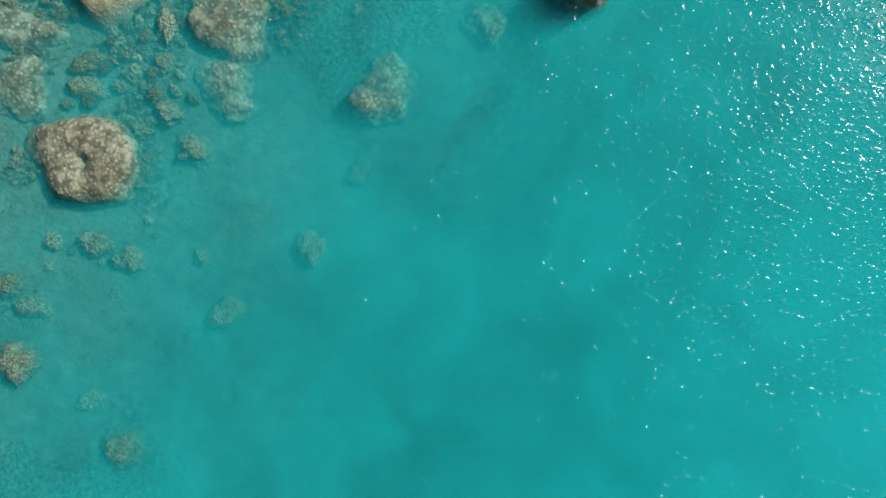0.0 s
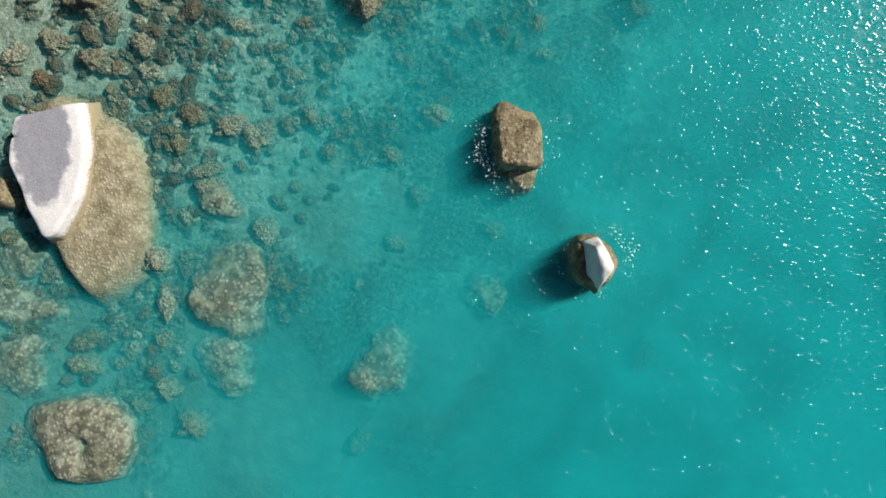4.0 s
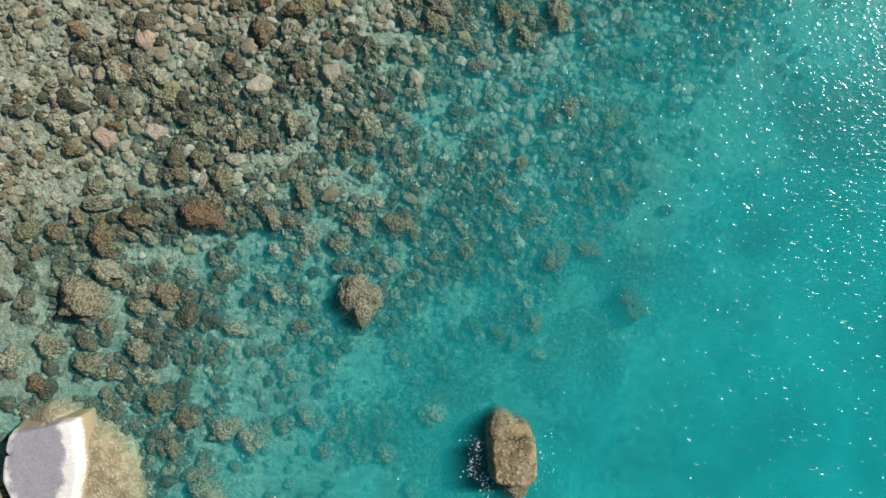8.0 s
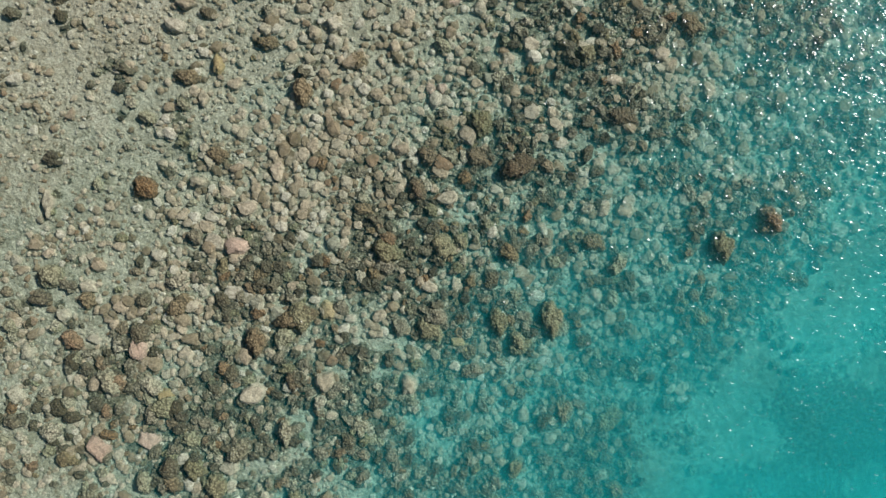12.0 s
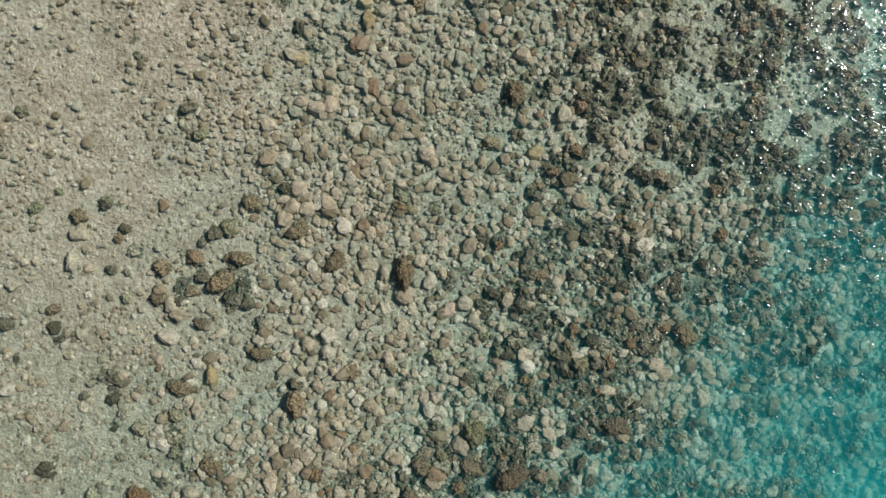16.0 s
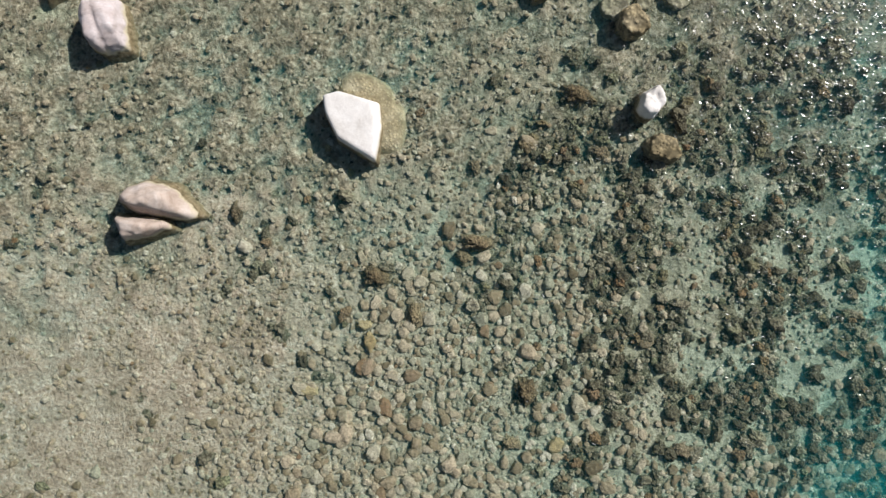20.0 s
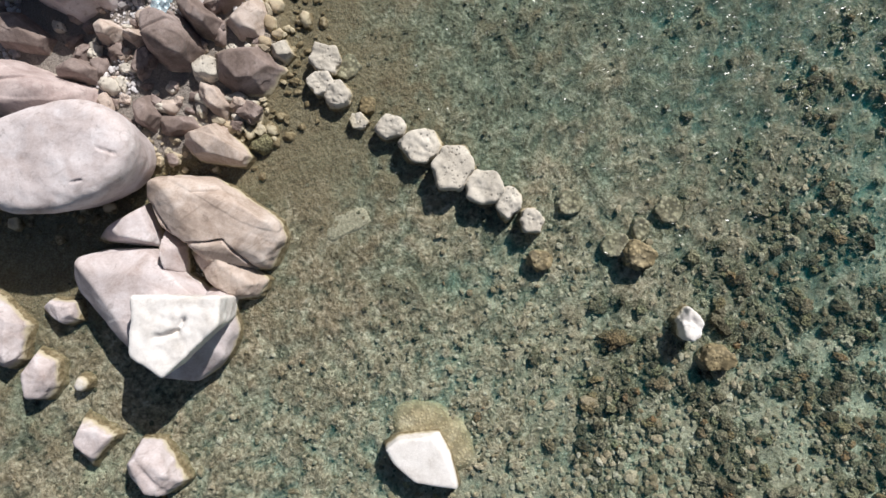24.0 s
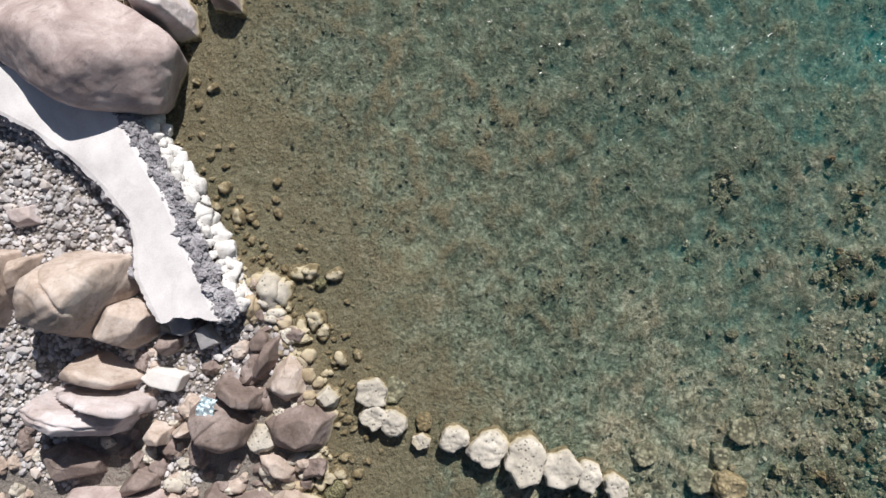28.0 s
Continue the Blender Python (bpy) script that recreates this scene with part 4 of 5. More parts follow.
def lay(name, x, y, rx, ry, turn, material, z=None, high=None, sink=0.3, parent=None, **how):
    """One stone of a shared form, lying on the ground or at the height z."""
    seed = next(stone_count)
    rnd = random.Random(seed)
    ob = new(name, stone_data(name, material, seed, **how))
    high = high or (rx + ry) / 2 * rnd.uniform(0.85, 1.1)
    z = ground_at(x, y) if z is None else z
    ob.matrix_basis = pose(x, y, z + high * 0.6 * (1 - 2 * sink), 0, 0, turn) @ Matrix.Diagonal((rx, ry, high, 1))
    if parent:
        ob.parent = parent
    return ob


TONES = {"brown_sea_stone": "brown algae-covered stone on the sea floor", "rusty_sea_stone": "rusty red-brown stone on the sea floor",
         "tan_sea_stone": "tan stone lying on the sea floor", "pale_sea_stone": "pale silt-dusted stone on the sea floor",
         "pink_sea_slab": "flat pinkish stone lying on the sea floor", "pale_sea_head": "pale knobby silt-dusted coral head on the sea floor", "yellow_sea_stone": "yellowish stone on the sea floor", "olive_sea_stone": "olive weed-covered stone on the sea floor",
         "dark_sea_stone": "dark stone on the sea floor", "porous_white_stone": "white porous stone at the waterline",
         "shore_stone": "tan-grey stone lying at the waterline", "tan_granite": "tan stone among the shingle", "brown_stone": "brown stone among the shingle"}


def sea_stone(x, y, rx, ry, turn, material):
    if y < 22 and material in (PALE_WET, TAN_WET):
        material = PALE_HEAD
    grown = material in (BROWN_WET, RUST_WET, OLIVE_WET, DARK_WET, PALE_HEAD)
    how = dict(level=4 if rx + ry > 0.5 else 3, keen=6.0, rough=0.20, knobs=0.13) if grown else dict(level=3, keen=24.0, rough=0.14, smooth=False)
    less = 0.86 if y > 28 else 0.95
    tagged(lay("sea_stone", x, y, rx * less, ry * less, turn, material, sink=0.38, **how), TONES[material.name], "stone", "stones on the sea floor")


def beach_stone(x, y, rx, ry, turn, material):
    tagged(lay("beach_stone", x, y, rx, ry, turn, material, sink=0.2, level=3), TONES[material.name], "stone", "stones of the beach")


sea_stone(-8.88, 24.04, 0.28, 0.42, 20, PINK_WET)
sea_stone(-8.65, 21.26, 0.28, 0.42, 50, PINK_WET)
sea_stone(-10.10, 21.00, 0.30, 0.42, 20, PINK_WET)
sea_stone(-6.00, 27.10, 0.45, 0.28, 10, PINK_WET)
sea_stone(-0.30, 31.90, 0.20, 0.20, 0, PINK_WET)
sea_stone(0.05, 31.92, 0.20, 0.22, 0, PINK_WET)
sea_stone(0.43, 34.60, 0.28, 0.22, 30, PINK_WET)
sea_stone(-7.66, 12.62, 0.39, 0.35, 0, BROWN_WET)
sea_stone(-5.75, 11.94, 0.48, 0.52, 0, PALE_WET)
sea_stone(-6.61, 12.19, 0.52, 0.39, 0, PALE_WET)
sea_stone(-8.00, 11.67, 0.30, 0.30, 0, OLIVE_WET)
sea_stone(-8.52, 13.14, 0.43, 0.43, 0, OLIVE_WET)
sea_stone(-7.22, 10.89, 0.52, 0.30, 0, PALE_WET)
sea_stone(-5.48, 9.16, 0.43, 0.52, 0, PALE_WET)
sea_stone(-7.82, 9.50, 0.30, 0.30, 0, PALE_WET)
sea_stone(-4.10, 12.58, 0.39, 0.35, 0, PALE_WET)
sea_stone(-0.29, 12.65, 0.52, 0.35, 0, OLIVE_WET)
sea_stone(-8.59, 5.77, 0.39, 0.39, 0, TAN_WET)
sea_stone(-10.84, 5.68, 0.56, 0.39, 0, OLIVE_WET)
sea_stone(-11.01, 4.99, 0.52, 0.43, 0, OLIVE_WET)
sea_stone(-8.49, 4.22, 0.43, 0.43, 0, PALE_WET)
sea_stone(-7.71, 3.09, 0.69, 0.52, 0, PALE_WET)
sea_stone(-9.60, -0.29, 0.43, 0.39, 0, PALE_WET)
sea_stone(-10.73, 0.22, 0.48, 0.43, 0, PALE_WET)
sea_stone(-2.59, 2.42, 0.39, 0.48, 0, PALE_WET)
sea_stone(-13.10, 8.84, 0.36, 0.36, 0, OLIVE_WET)
sea_stone(-9.36, 3.69, 0.35, 0.30, 0, OLIVE_WET)
sea_stone(-8.77, 8.20, 0.52, 0.52, 0, PALE_WET)
sea_stone(-8.42, 6.82, 0.35, 0.52, 0, PALE_WET)
sea_stone(1.54, 9.19, 0.43, 0.35, 0, PALE_WET)
sea_stone(6.41, 5.13, 0.39, 0.56, 0, BROWN_WET)
sea_stone(-1.49, 8.75, 0.35, 0.35, 0, PALE_WET)
sea_stone(-0.80, 10.22, 0.35, 0.35, 0, PALE_WET)
sea_stone(-1.67, 11.43, 0.43, 0.35, 0, OLIVE_WET)
sea_stone(-13.10, -3.50, 0.79, 0.62, 0, PALE_WET)
sea_stone(-10.02, -6.15, 0.70, 0.70, 0, PALE_WET)
sea_stone(-10.99, -4.74, 0.40, 0.35, 0, PALE_WET)
sea_stone(-9.84, -0.33, 0.48, 0.40, 0, PALE_WET)
sea_stone(-10.81, 0.19, 0.53, 0.44, 0, PALE_WET)
sea_stone(-7.55, -0.25, 0.31, 0.31, 0, PALE_WET)
sea_stone(-4.12, 0.02, 0.62, 0.53, 0, PALE_WET)
sea_stone(-13.45, -1.04, 0.53, 0.44, 0, OLIVE_WET)
sea_stone(-6.76, -2.01, 0.53, 0.53, 0, PALE_WET)
sea_stone(-12.75, -1.74, 0.53, 0.44, 0, PALE_WET)
sea_stone(-10.97, 24.27, 0.29, 0.26, 0, RUST_WET)
sea_stone(-12.25, 23.85, 0.23, 0.27, 0, PALE_WET)
sea_stone(-5.39, 24.25, 0.36, 0.40, 0, BROWN_WET)
sea_stone(-9.66, 23.00, 0.34, 0.34, 0, RUST_WET)
sea_stone(-5.46, 22.66, 0.40, 0.34, 0, TAN_WET)
sea_stone(-8.12, 22.57, 0.26, 0.26, 0, YELLOW_WET)
sea_stone(-12.57, 22.56, 0.27, 0.27, 0, PALE_WET)
sea_stone(-9.91, 22.08, 0.19, 0.27, 0, RUST_WET)
sea_stone(-4.50, 21.52, 0.27, 0.36, 0, TAN_WET)
sea_stone(-12.12, 20.51, 0.19, 0.27, 0, RUST_WET)
sea_stone(-5.87, 20.94, 0.33, 0.36, 0, TAN_WET)
sea_stone(-12.97, 19.82, 0.27, 0.27, 0, PALE_WET)
sea_stone(-7.23, 20.40, 0.36, 0.36, 0, OLIVE_WET)
sea_stone(-7.91, 19.97, 0.39, 0.32, 0, BROWN_WET)
sea_stone(-6.54, 19.85, 0.39, 0.39, 0, OLIVE_WET)
sea_stone(-10.39, 19.59, 0.31, 0.27, 0, TAN_WET)
sea_stone(-5.59, 19.35, 0.36, 0.32, 0, TAN_WET)
sea_stone(-7.21, 18.81, 0.63, 0.62, 0, RUST_WET)
sea_stone(-9.18, 18.58, 0.45, 0.32, 0, BROWN_WET)
sea_stone(-10.89, 18.64, 0.32, 0.32, 0, BROWN_WET)
sea_stone(-10.11, 17.97, 0.45, 0.45, 0, BROWN_WET)
sea_stone(-11.57, 18.21, 0.36, 0.36, 0, BROWN_WET)
sea_stone(-12.35, 18.20, 0.36, 0.36, 0, OLIVE_WET)
sea_stone(-7.63, 17.74, 0.22, 0.20, 0, YELLOW_WET)
sea_stone(-10.02, 17.03, 0.53, 0.40, 0, TAN_WET)
sea_stone(-10.69, 16.16, 0.79, 0.70, 0, PALE_WET)
sea_stone(-8.21, 16.36, 0.53, 0.36, 0, BROWN_WET)
sea_stone(-9.06, 16.01, 0.39, 0.32, 0, OLIVE_WET)
sea_stone(-7.60, 15.65, 0.39, 0.36, 0, TAN_WET)
sea_stone(-6.22, 15.33, 0.36, 0.31, 0, TAN_WET)
sea_stone(-4.95, 16.40, 0.32, 0.32, 0, TAN_WET)
sea_stone(-8.70, 15.07, 0.27, 0.27, 0, DARK_WET)
sea_stone(-9.04, 14.64, 0.45, 0.36, 0, TAN_WET)
sea_stone(-10.58, 14.27, 0.53, 0.40, 0, TAN_WET)
sea_stone(-12.90, 14.33, 0.36, 0.40, 0, TAN_WET)
sea_stone(-8.86, 13.87, 0.36, 0.36, 0, TAN_WET)
sea_stone(-11.79, 14.77, 0.45, 0.45, 0, PALE_WET)
sea_stone(-4.92, 14.26, 0.27, 0.27, 0, TAN_WET)
sea_stone(-7.64, 12.60, 0.40, 0.36, 0, BROWN_WET)
sea_stone(-6.44, 12.36, 0.57, 0.40, 0, PALE_WET)
sea_stone(-5.58, 12.02, 0.45, 0.45, 0, PALE_WET)
sea_stone(-7.10, 10.41, 0.53, 0.45, 0, TAN_WET)
sea_stone(-4.59, 15.04, 0.19, 0.23, 0, PALE_WET)
sea_stone(-4.13, 12.64, 0.27, 0.32, 0, PALE_WET)
sea_stone(-2.40, 16.25, 0.88, 0.73, 0, TAN_WET)
sea_stone(-3.12, 17.97, 0.45, 0.36, 0, TAN_WET)
sea_stone(-3.90, 18.14, 0.32, 0.36, 0, TAN_WET)
sea_stone(-1.31, 18.60, 0.54, 0.45, 0, BROWN_WET)
sea_stone(-1.55, 17.30, 0.36, 0.36, 0, PALE_WET)
sea_stone(-0.84, 22.94, 0.28, 0.36, 0, TAN_WET)
sea_stone(-2.30, 21.71, 0.36, 0.32, 0, TAN_WET)
sea_stone(-3.36, 23.08, 0.36, 0.36, 0, TAN_WET)
sea_stone(-4.16, 24.98, 0.62, 0.36, 0, BROWN_WET)
sea_stone(-3.21, 25.16, 0.36, 0.28, 0, TAN_WET)
sea_stone(-4.31, 23.07, 0.28, 0.36, 0, DARK_WET)
sea_stone(-4.18, 19.35, 0.36, 0.54, 0, OLIVE_WET)
sea_stone(-2.43, 18.50, 0.36, 0.28, 0, TAN_WET)
sea_stone(-0.38, 20.87, 0.21, 0.23, 0, PALE_WET)
sea_stone(-0.46, 20.26, 0.23, 0.23, 0, PALE_WET)
sea_stone(0.61, 24.30, 0.22, 0.22, 0, YELLOW_WET)
sea_stone(0.93, 24.06, 0.23, 0.19, 0, YELLOW_WET)
sea_stone(2.43, 24.32, 0.36, 0.36, 0, OLIVE_WET)
sea_stone(1.82, 24.97, 0.32, 0.36, 0, OLIVE_WET)
sea_stone(3.85, 22.22, 0.32, 0.45, 0, BROWN_WET)
sea_stone(5.32, 21.90, 0.45, 0.45, 0, OLIVE_WET)
sea_stone(-0.26, 24.77, 0.36, 0.54, 0, OLIVE_WET)
sea_stone(-0.68, 23.64, 0.28, 0.28, 0, OLIVE_WET)
sea_stone(-0.19, 12.73, 0.54, 0.36, 0, TAN_WET)
sea_stone(3.46, 24.99, 0.45, 0.54, 0, OLIVE_WET)
sea_stone(3.40, 23.08, 0.28, 0.28, 0, BROWN_WET)
sea_stone(3.56, 17.63, 0.48, 0.56, 0, DARK_WET)
sea_stone(4.51, 17.90, 0.45, 0.45, 0, DARK_WET)
sea_stone(5.92, 16.18, 0.56, 0.65, 0, DARK_WET)
sea_stone(-7.21, 36.03, 0.31, 0.27, 0, RUST_WET)
sea_stone(-8.13, 35.72, 0.36, 0.27, 0, BROWN_WET)
sea_stone(-5.85, 36.05, 0.40, 0.27, 0, BROWN_WET)
sea_stone(-6.35, 35.32, 0.44, 0.40, 0, BROWN_WET)
sea_stone(-7.28, 35.05, 0.23, 0.23, 0, BROWN_WET)
sea_stone(-8.29, 34.78, 0.27, 0.23, 0, DARK_WET)
sea_stone(-7.86, 34.62, 0.27, 0.31, 0, TAN_WET)
sea_stone(-7.61, 34.31, 0.39, 0.19, 0, TAN_WET)
sea_stone(-7.01, 34.07, 0.27, 0.23, 0, DARK_WET)
sea_stone(-4.97, 34.06, 0.25, 0.20, 0, TAN_WET)
sea_stone(-4.13, 34.25, 0.25, 0.21, 0, TAN_WET)
sea_stone(-3.19, 33.75, 0.28, 0.26, 0, PALE_WET)
sea_stone(-3.78, 33.49, 0.25, 0.26, 0, TAN_WET)
sea_stone(-5.22, 33.59, 0.30, 0.20, 0, TAN_WET)
sea_stone(-5.22, 33.21, 0.44, 0.27, 0, BROWN_WET)
sea_stone(-4.44, 32.71, 0.22, 0.22, 0, TAN_WET)
sea_stone(-4.02, 32.38, 0.25, 0.25, 0, PALE_WET)
sea_stone(-3.94, 32.72, 0.20, 0.20, 0, TAN_WET)
sea_stone(-3.18, 33.24, 0.25, 0.25, 0, PALE_WET)
sea_stone(-4.09, 31.70, 0.39, 0.44, 0, BROWN_WET)
sea_stone(-2.49, 32.74, 0.31, 0.36, 0, BROWN_WET)
sea_stone(-2.96, 35.96, 0.31, 0.36, 0, BROWN_WET)
sea_stone(-2.03, 35.89, 0.26, 0.22, 0, TAN_WET)
sea_stone(-2.19, 35.46, 0.19, 0.23, 0, TAN_WET)
sea_stone(-1.52, 35.64, 0.20, 0.30, 0, TAN_WET)
sea_stone(-0.92, 35.65, 0.36, 0.53, 0, BROWN_WET)
sea_stone(-1.50, 34.62, 0.22, 0.27, 0, TAN_WET)
sea_stone(-4.08, 36.87, 0.39, 0.30, 0, BROWN_WET)
sea_stone(-5.53, 37.70, 0.31, 0.36, 0, BROWN_WET)
sea_stone(-6.20, 36.93, 0.31, 0.31, 0, OLIVE_WET)
sea_stone(-6.65, 32.51, 0.20, 0.36, 0, YELLOW_WET)
sea_stone(-7.06, 31.49, 0.20, 0.27, 0, TAN_WET)
sea_stone(-7.57, 32.16, 0.44, 0.30, 0, BROWN_WET)
sea_stone(-5.86, 30.49, 0.20, 0.27, 0, TAN_WET)
sea_stone(-8.31, 30.45, 0.21, 0.19, 0, PALE_WET)
sea_stone(-6.86, 29.63, 0.21, 0.28, 0, TAN_WET)
sea_stone(-7.19, 29.00, 0.36, 0.21, 0, PALE_WET)
sea_stone(-6.61, 29.80, 0.44, 0.27, 0, BROWN_WET)
sea_stone(-8.35, 26.81, 0.27, 0.22, 0, PALE_WET)
sea_stone(-7.65, 25.29, 0.36, 0.36, 0, BROWN_WET)
sea_stone(-10.45, 25.85, 0.25, 0.23, 0, TAN_WET)
sea_stone(-10.45, 25.42, 0.28, 0.27, 0, BROWN_WET)
sea_stone(-10.85, 24.14, 0.28, 0.24, 0, RUST_WET)
sea_stone(-11.62, 28.29, 0.20, 0.47, 0, PALE_WET)
sea_stone(-11.20, 24.99, 0.22, 0.22, 0, PALE_WET)
sea_stone(-5.29, 26.26, 0.27, 0.24, 0, BROWN_WET)
sea_stone(-2.26, 28.25, 0.31, 0.27, 0, BROWN_WET)
sea_stone(-1.57, 26.99, 0.44, 0.44, 0, OLIVE_WET)
sea_stone(-3.24, 25.18, 0.31, 0.31, 0, YELLOW_WET)
sea_stone(-4.08, 25.00, 0.47, 0.44, 0, OLIVE_WET)
sea_stone(-10.57, 33.73, 0.19, 0.21, 0, PALE_WET)
sea_stone(-12.66, 32.00, 0.27, 0.23, 0, PALE_WET)
sea_stone(-10.69, 36.70, 0.30, 0.25, 0, TAN_WET)
sea_stone(-10.70, 37.21, 0.27, 0.27, 0, BROWN_WET)
sea_stone(-10.85, 35.85, 0.20, 0.36, 0, PALE_WET)
sea_stone(-12.62, 35.14, 0.27, 0.19, 0, PALE_WET)
sea_stone(1.19, 30.93, 0.45, 0.53, 0, OLIVE_WET)
sea_stone(2.41, 29.58, 0.53, 0.45, 0, DARK_WET)
sea_stone(5.47, 31.16, 0.53, 0.45, 0, DARK_WET)
sea_stone(7.49, 33.94, 0.45, 0.45, 0, BROWN_WET)
sea_stone(10.06, 28.06, 0.57, 0.57, 0, RUST_WET)
sea_stone(8.61, 27.26, 0.45, 0.45, 0, OLIVE_WET)
sea_stone(4.33, 33.03, 0.36, 0.36, 0, OLIVE_WET)
sea_stone(4.24, 27.55, 0.22, 0.22, 0, YELLOW_WET)
sea_stone(4.67, 27.38, 0.36, 0.36, 0, BROWN_WET)
sea_stone(0.13, 27.15, 0.45, 0.45, 0, OLIVE_WET)
sea_stone(0.64, 27.32, 0.27, 0.27, 0, OLIVE_WET)
sea_stone(1.87, 24.86, 0.36, 0.36, 0, OLIVE_WET)
sea_stone(3.50, 24.88, 0.39, 0.39, 0, OLIVE_WET)
sea_stone(2.57, 24.18, 0.33, 0.33, 0, OLIVE_WET)
sea_stone(1.12, 29.90, 0.36, 0.45, 0, DARK_WET)
sea_stone(-0.34, 29.88, 0.45, 0.36, 0, DARK_WET)
sea_stone(-0.67, 28.85, 0.36, 0.45, 0, DARK_WET)
sea_stone(-2.11, 43.22, 0.24, 0.34, -8, YELLOW_WET)
sea_stone(-2.20, 43.75, 0.30, 0.19, -8, YELLOW_WET)
sea_stone(-1.61, 43.49, 0.19, 0.21, -8, TAN_WET)
sea_stone(-0.65, 43.86, 0.23, 0.52, -8, BROWN_WET)
sea_stone(1.01, 45.33, 0.30, 0.27, -8, BROWN_WET)
sea_stone(1.49, 45.69, 0.61, 0.27, -8, BROWN_WET)
sea_stone(-5.50, 47.56, 0.23, 0.30, -8, DARK_WET)
sea_stone(1.74, 47.96, 0.21, 0.31, -8, DARK_WET)
sea_stone(0.38, 49.78, 0.19, 0.15, -8, RUST_WET)
sea_stone(-4.16, 42.06, 0.30, 0.21, -8, YELLOW_WET)
sea_stone(-2.00, 45.77, 0.15, 0.23, -8, TAN_WET)
sea_stone(-1.66, 45.12, 0.52, 0.36, -8, BROWN_WET)
sea_stone(-2.73, 43.06, 0.21, 0.19, -8, TAN_WET)
sea_stone(-2.70, 42.71, 0.25, 0.16, -8, TAN_WET)
sea_stone(-0.35, 44.76, 0.23, 0.21, -8, TAN_WET)
sea_stone(0.09, 44.87, 0.19, 0.21, -8, TAN_WET)
sea_stone(4.28, 40.76, 0.30, 0.27, -8, RUST_WET)
sea_stone(-1.97, 48.33, 0.16, 0.15, -8, YELLOW_WET)
sea_stone(-2.54, 49.14, 0.14, 0.14, -8, YELLOW_WET)
sea_stone(2.29, 41.13, 0.36, 0.52, -8, BROWN_WET)
sea_stone(2.97, 39.33, 0.27, 0.27, -8, YELLOW_WET)
sea_stone(1.64, 39.60, 0.30, 0.27, -8, BROWN_WET)
sea_stone(-3.39, 47.94, 0.20, 0.17, -8, TAN_WET)
sea_stone(5.05, 49.62, 0.51, 0.34, -8, BROWN_WET)
sea_stone(3.33, 48.33, 0.34, 0.25, -8, BROWN_WET)
sea_stone(5.48, 47.85, 0.34, 0.27, -8, DARK_WET)
beach_stone(2.35, 65.32, 0.33, 0.49, -37, CORAL)
beach_stone(1.98, 65.25, 0.21, 0.18, -37, CORAL)
beach_stone(1.94, 64.78, 0.30, 0.16, -37, CORAL)
beach_stone(2.56, 63.82, 0.28, 0.25, -37, CORAL)
beach_stone(2.44, 63.40, 0.21, 0.21, -37, CORAL)
beach_stone(3.23, 65.13, 0.28, 0.23, -37, CORAL)
beach_stone(3.52, 64.83, 0.25, 0.20, -37, CORAL)
beach_stone(1.63, 63.28, 0.21, 0.21, -37, SHORE_STONE)
beach_stone(1.22, 62.87, 0.20, 0.23, -37, SHORE_STONE)
beach_stone(2.13, 62.39, 0.16, 0.16, -37, SHORE_STONE)
beach_stone(1.25, 62.50, 0.18, 0.15, -37, SHORE_STONE)
beach_stone(2.33, 65.85, 0.21, 0.20, -37, SHORE_STONE)
beach_stone(1.62, 65.46, 0.21, 0.30, -37, SHORE_STONE)
beach_stone(1.88, 64.43, 0.20, 0.20, -37, SHORE_STONE)
beach_stone(0.81, 62.46, 0.20, 0.16, -37, SHORE_STONE)
beach_stone(0.06, 61.48, 0.18, 0.18, -37, CORAL)
beach_stone(-0.76, 61.48, 0.33, 0.18, -37, CORAL)
beach_stone(-0.57, 61.13, 0.25, 0.25, -37, CORAL)
beach_stone(-1.01, 60.99, 0.16, 0.15, -37, CORAL)
beach_stone(-0.97, 60.51, 0.16, 0.20, -37, SHORE_STONE)
beach_stone(-0.37, 60.22, 0.20, 0.18, -37, SHORE_STONE)
beach_stone(-0.50, 59.91, 0.15, 0.16, -37, SHORE_STONE)
beach_stone(-0.84, 60.00, 0.33, 0.28, -37, OLIVE_WET)
beach_stone(-0.04, 59.84, 0.16, 0.13, -37, SHORE_STONE)
beach_stone(-1.32, 60.87, 0.18, 0.15, -37, SHORE_STONE)
beach_stone(0.03, 60.48, 0.16, 0.12, -37, SHORE_STONE)
beach_stone(-2.22, 62.69, 0.16, 0.13, -37, CORAL)
beach_stone(-2.76, 62.37, 0.25, 0.13, -37, CORAL)
beach_stone(-1.46, 61.91, 0.33, 0.25, -37, CORAL)
beach_stone(-2.52, 62.29, 0.28, 0.20, -37, TAN)
beach_stone(-2.58, 63.58, 0.20, 0.25, -37, BROWN)
beach_stone(-3.63, 64.37, 0.25, 0.28, -37, BROWN)
beach_stone(-3.65, 63.66, 0.33, 0.25, -37, CORAL)
beach_stone(-1.79, 61.75, 0.16, 0.18, -37, CORAL)
beach_stone(0.94, 61.13, 0.16, 0.10, -37, SHORE_STONE)
beach_stone(1.35, 61.95, 0.13, 0.12, -37, SHORE_STONE)
beach_stone(-2.34, 64.84, 0.16, 0.10, -37, CORAL)
beach_stone(-0.24, 64.49, 0.15, 0.20, -37, BROWN)
beach_stone(0.57, 64.19, 0.25, 0.33, -37, BROWN)
beach_stone(-0.24, 63.26, 0.18, 0.25, -37, BROWN)
beach_stone(1.04, 64.55, 0.30, 0.33, -37, BROWN)
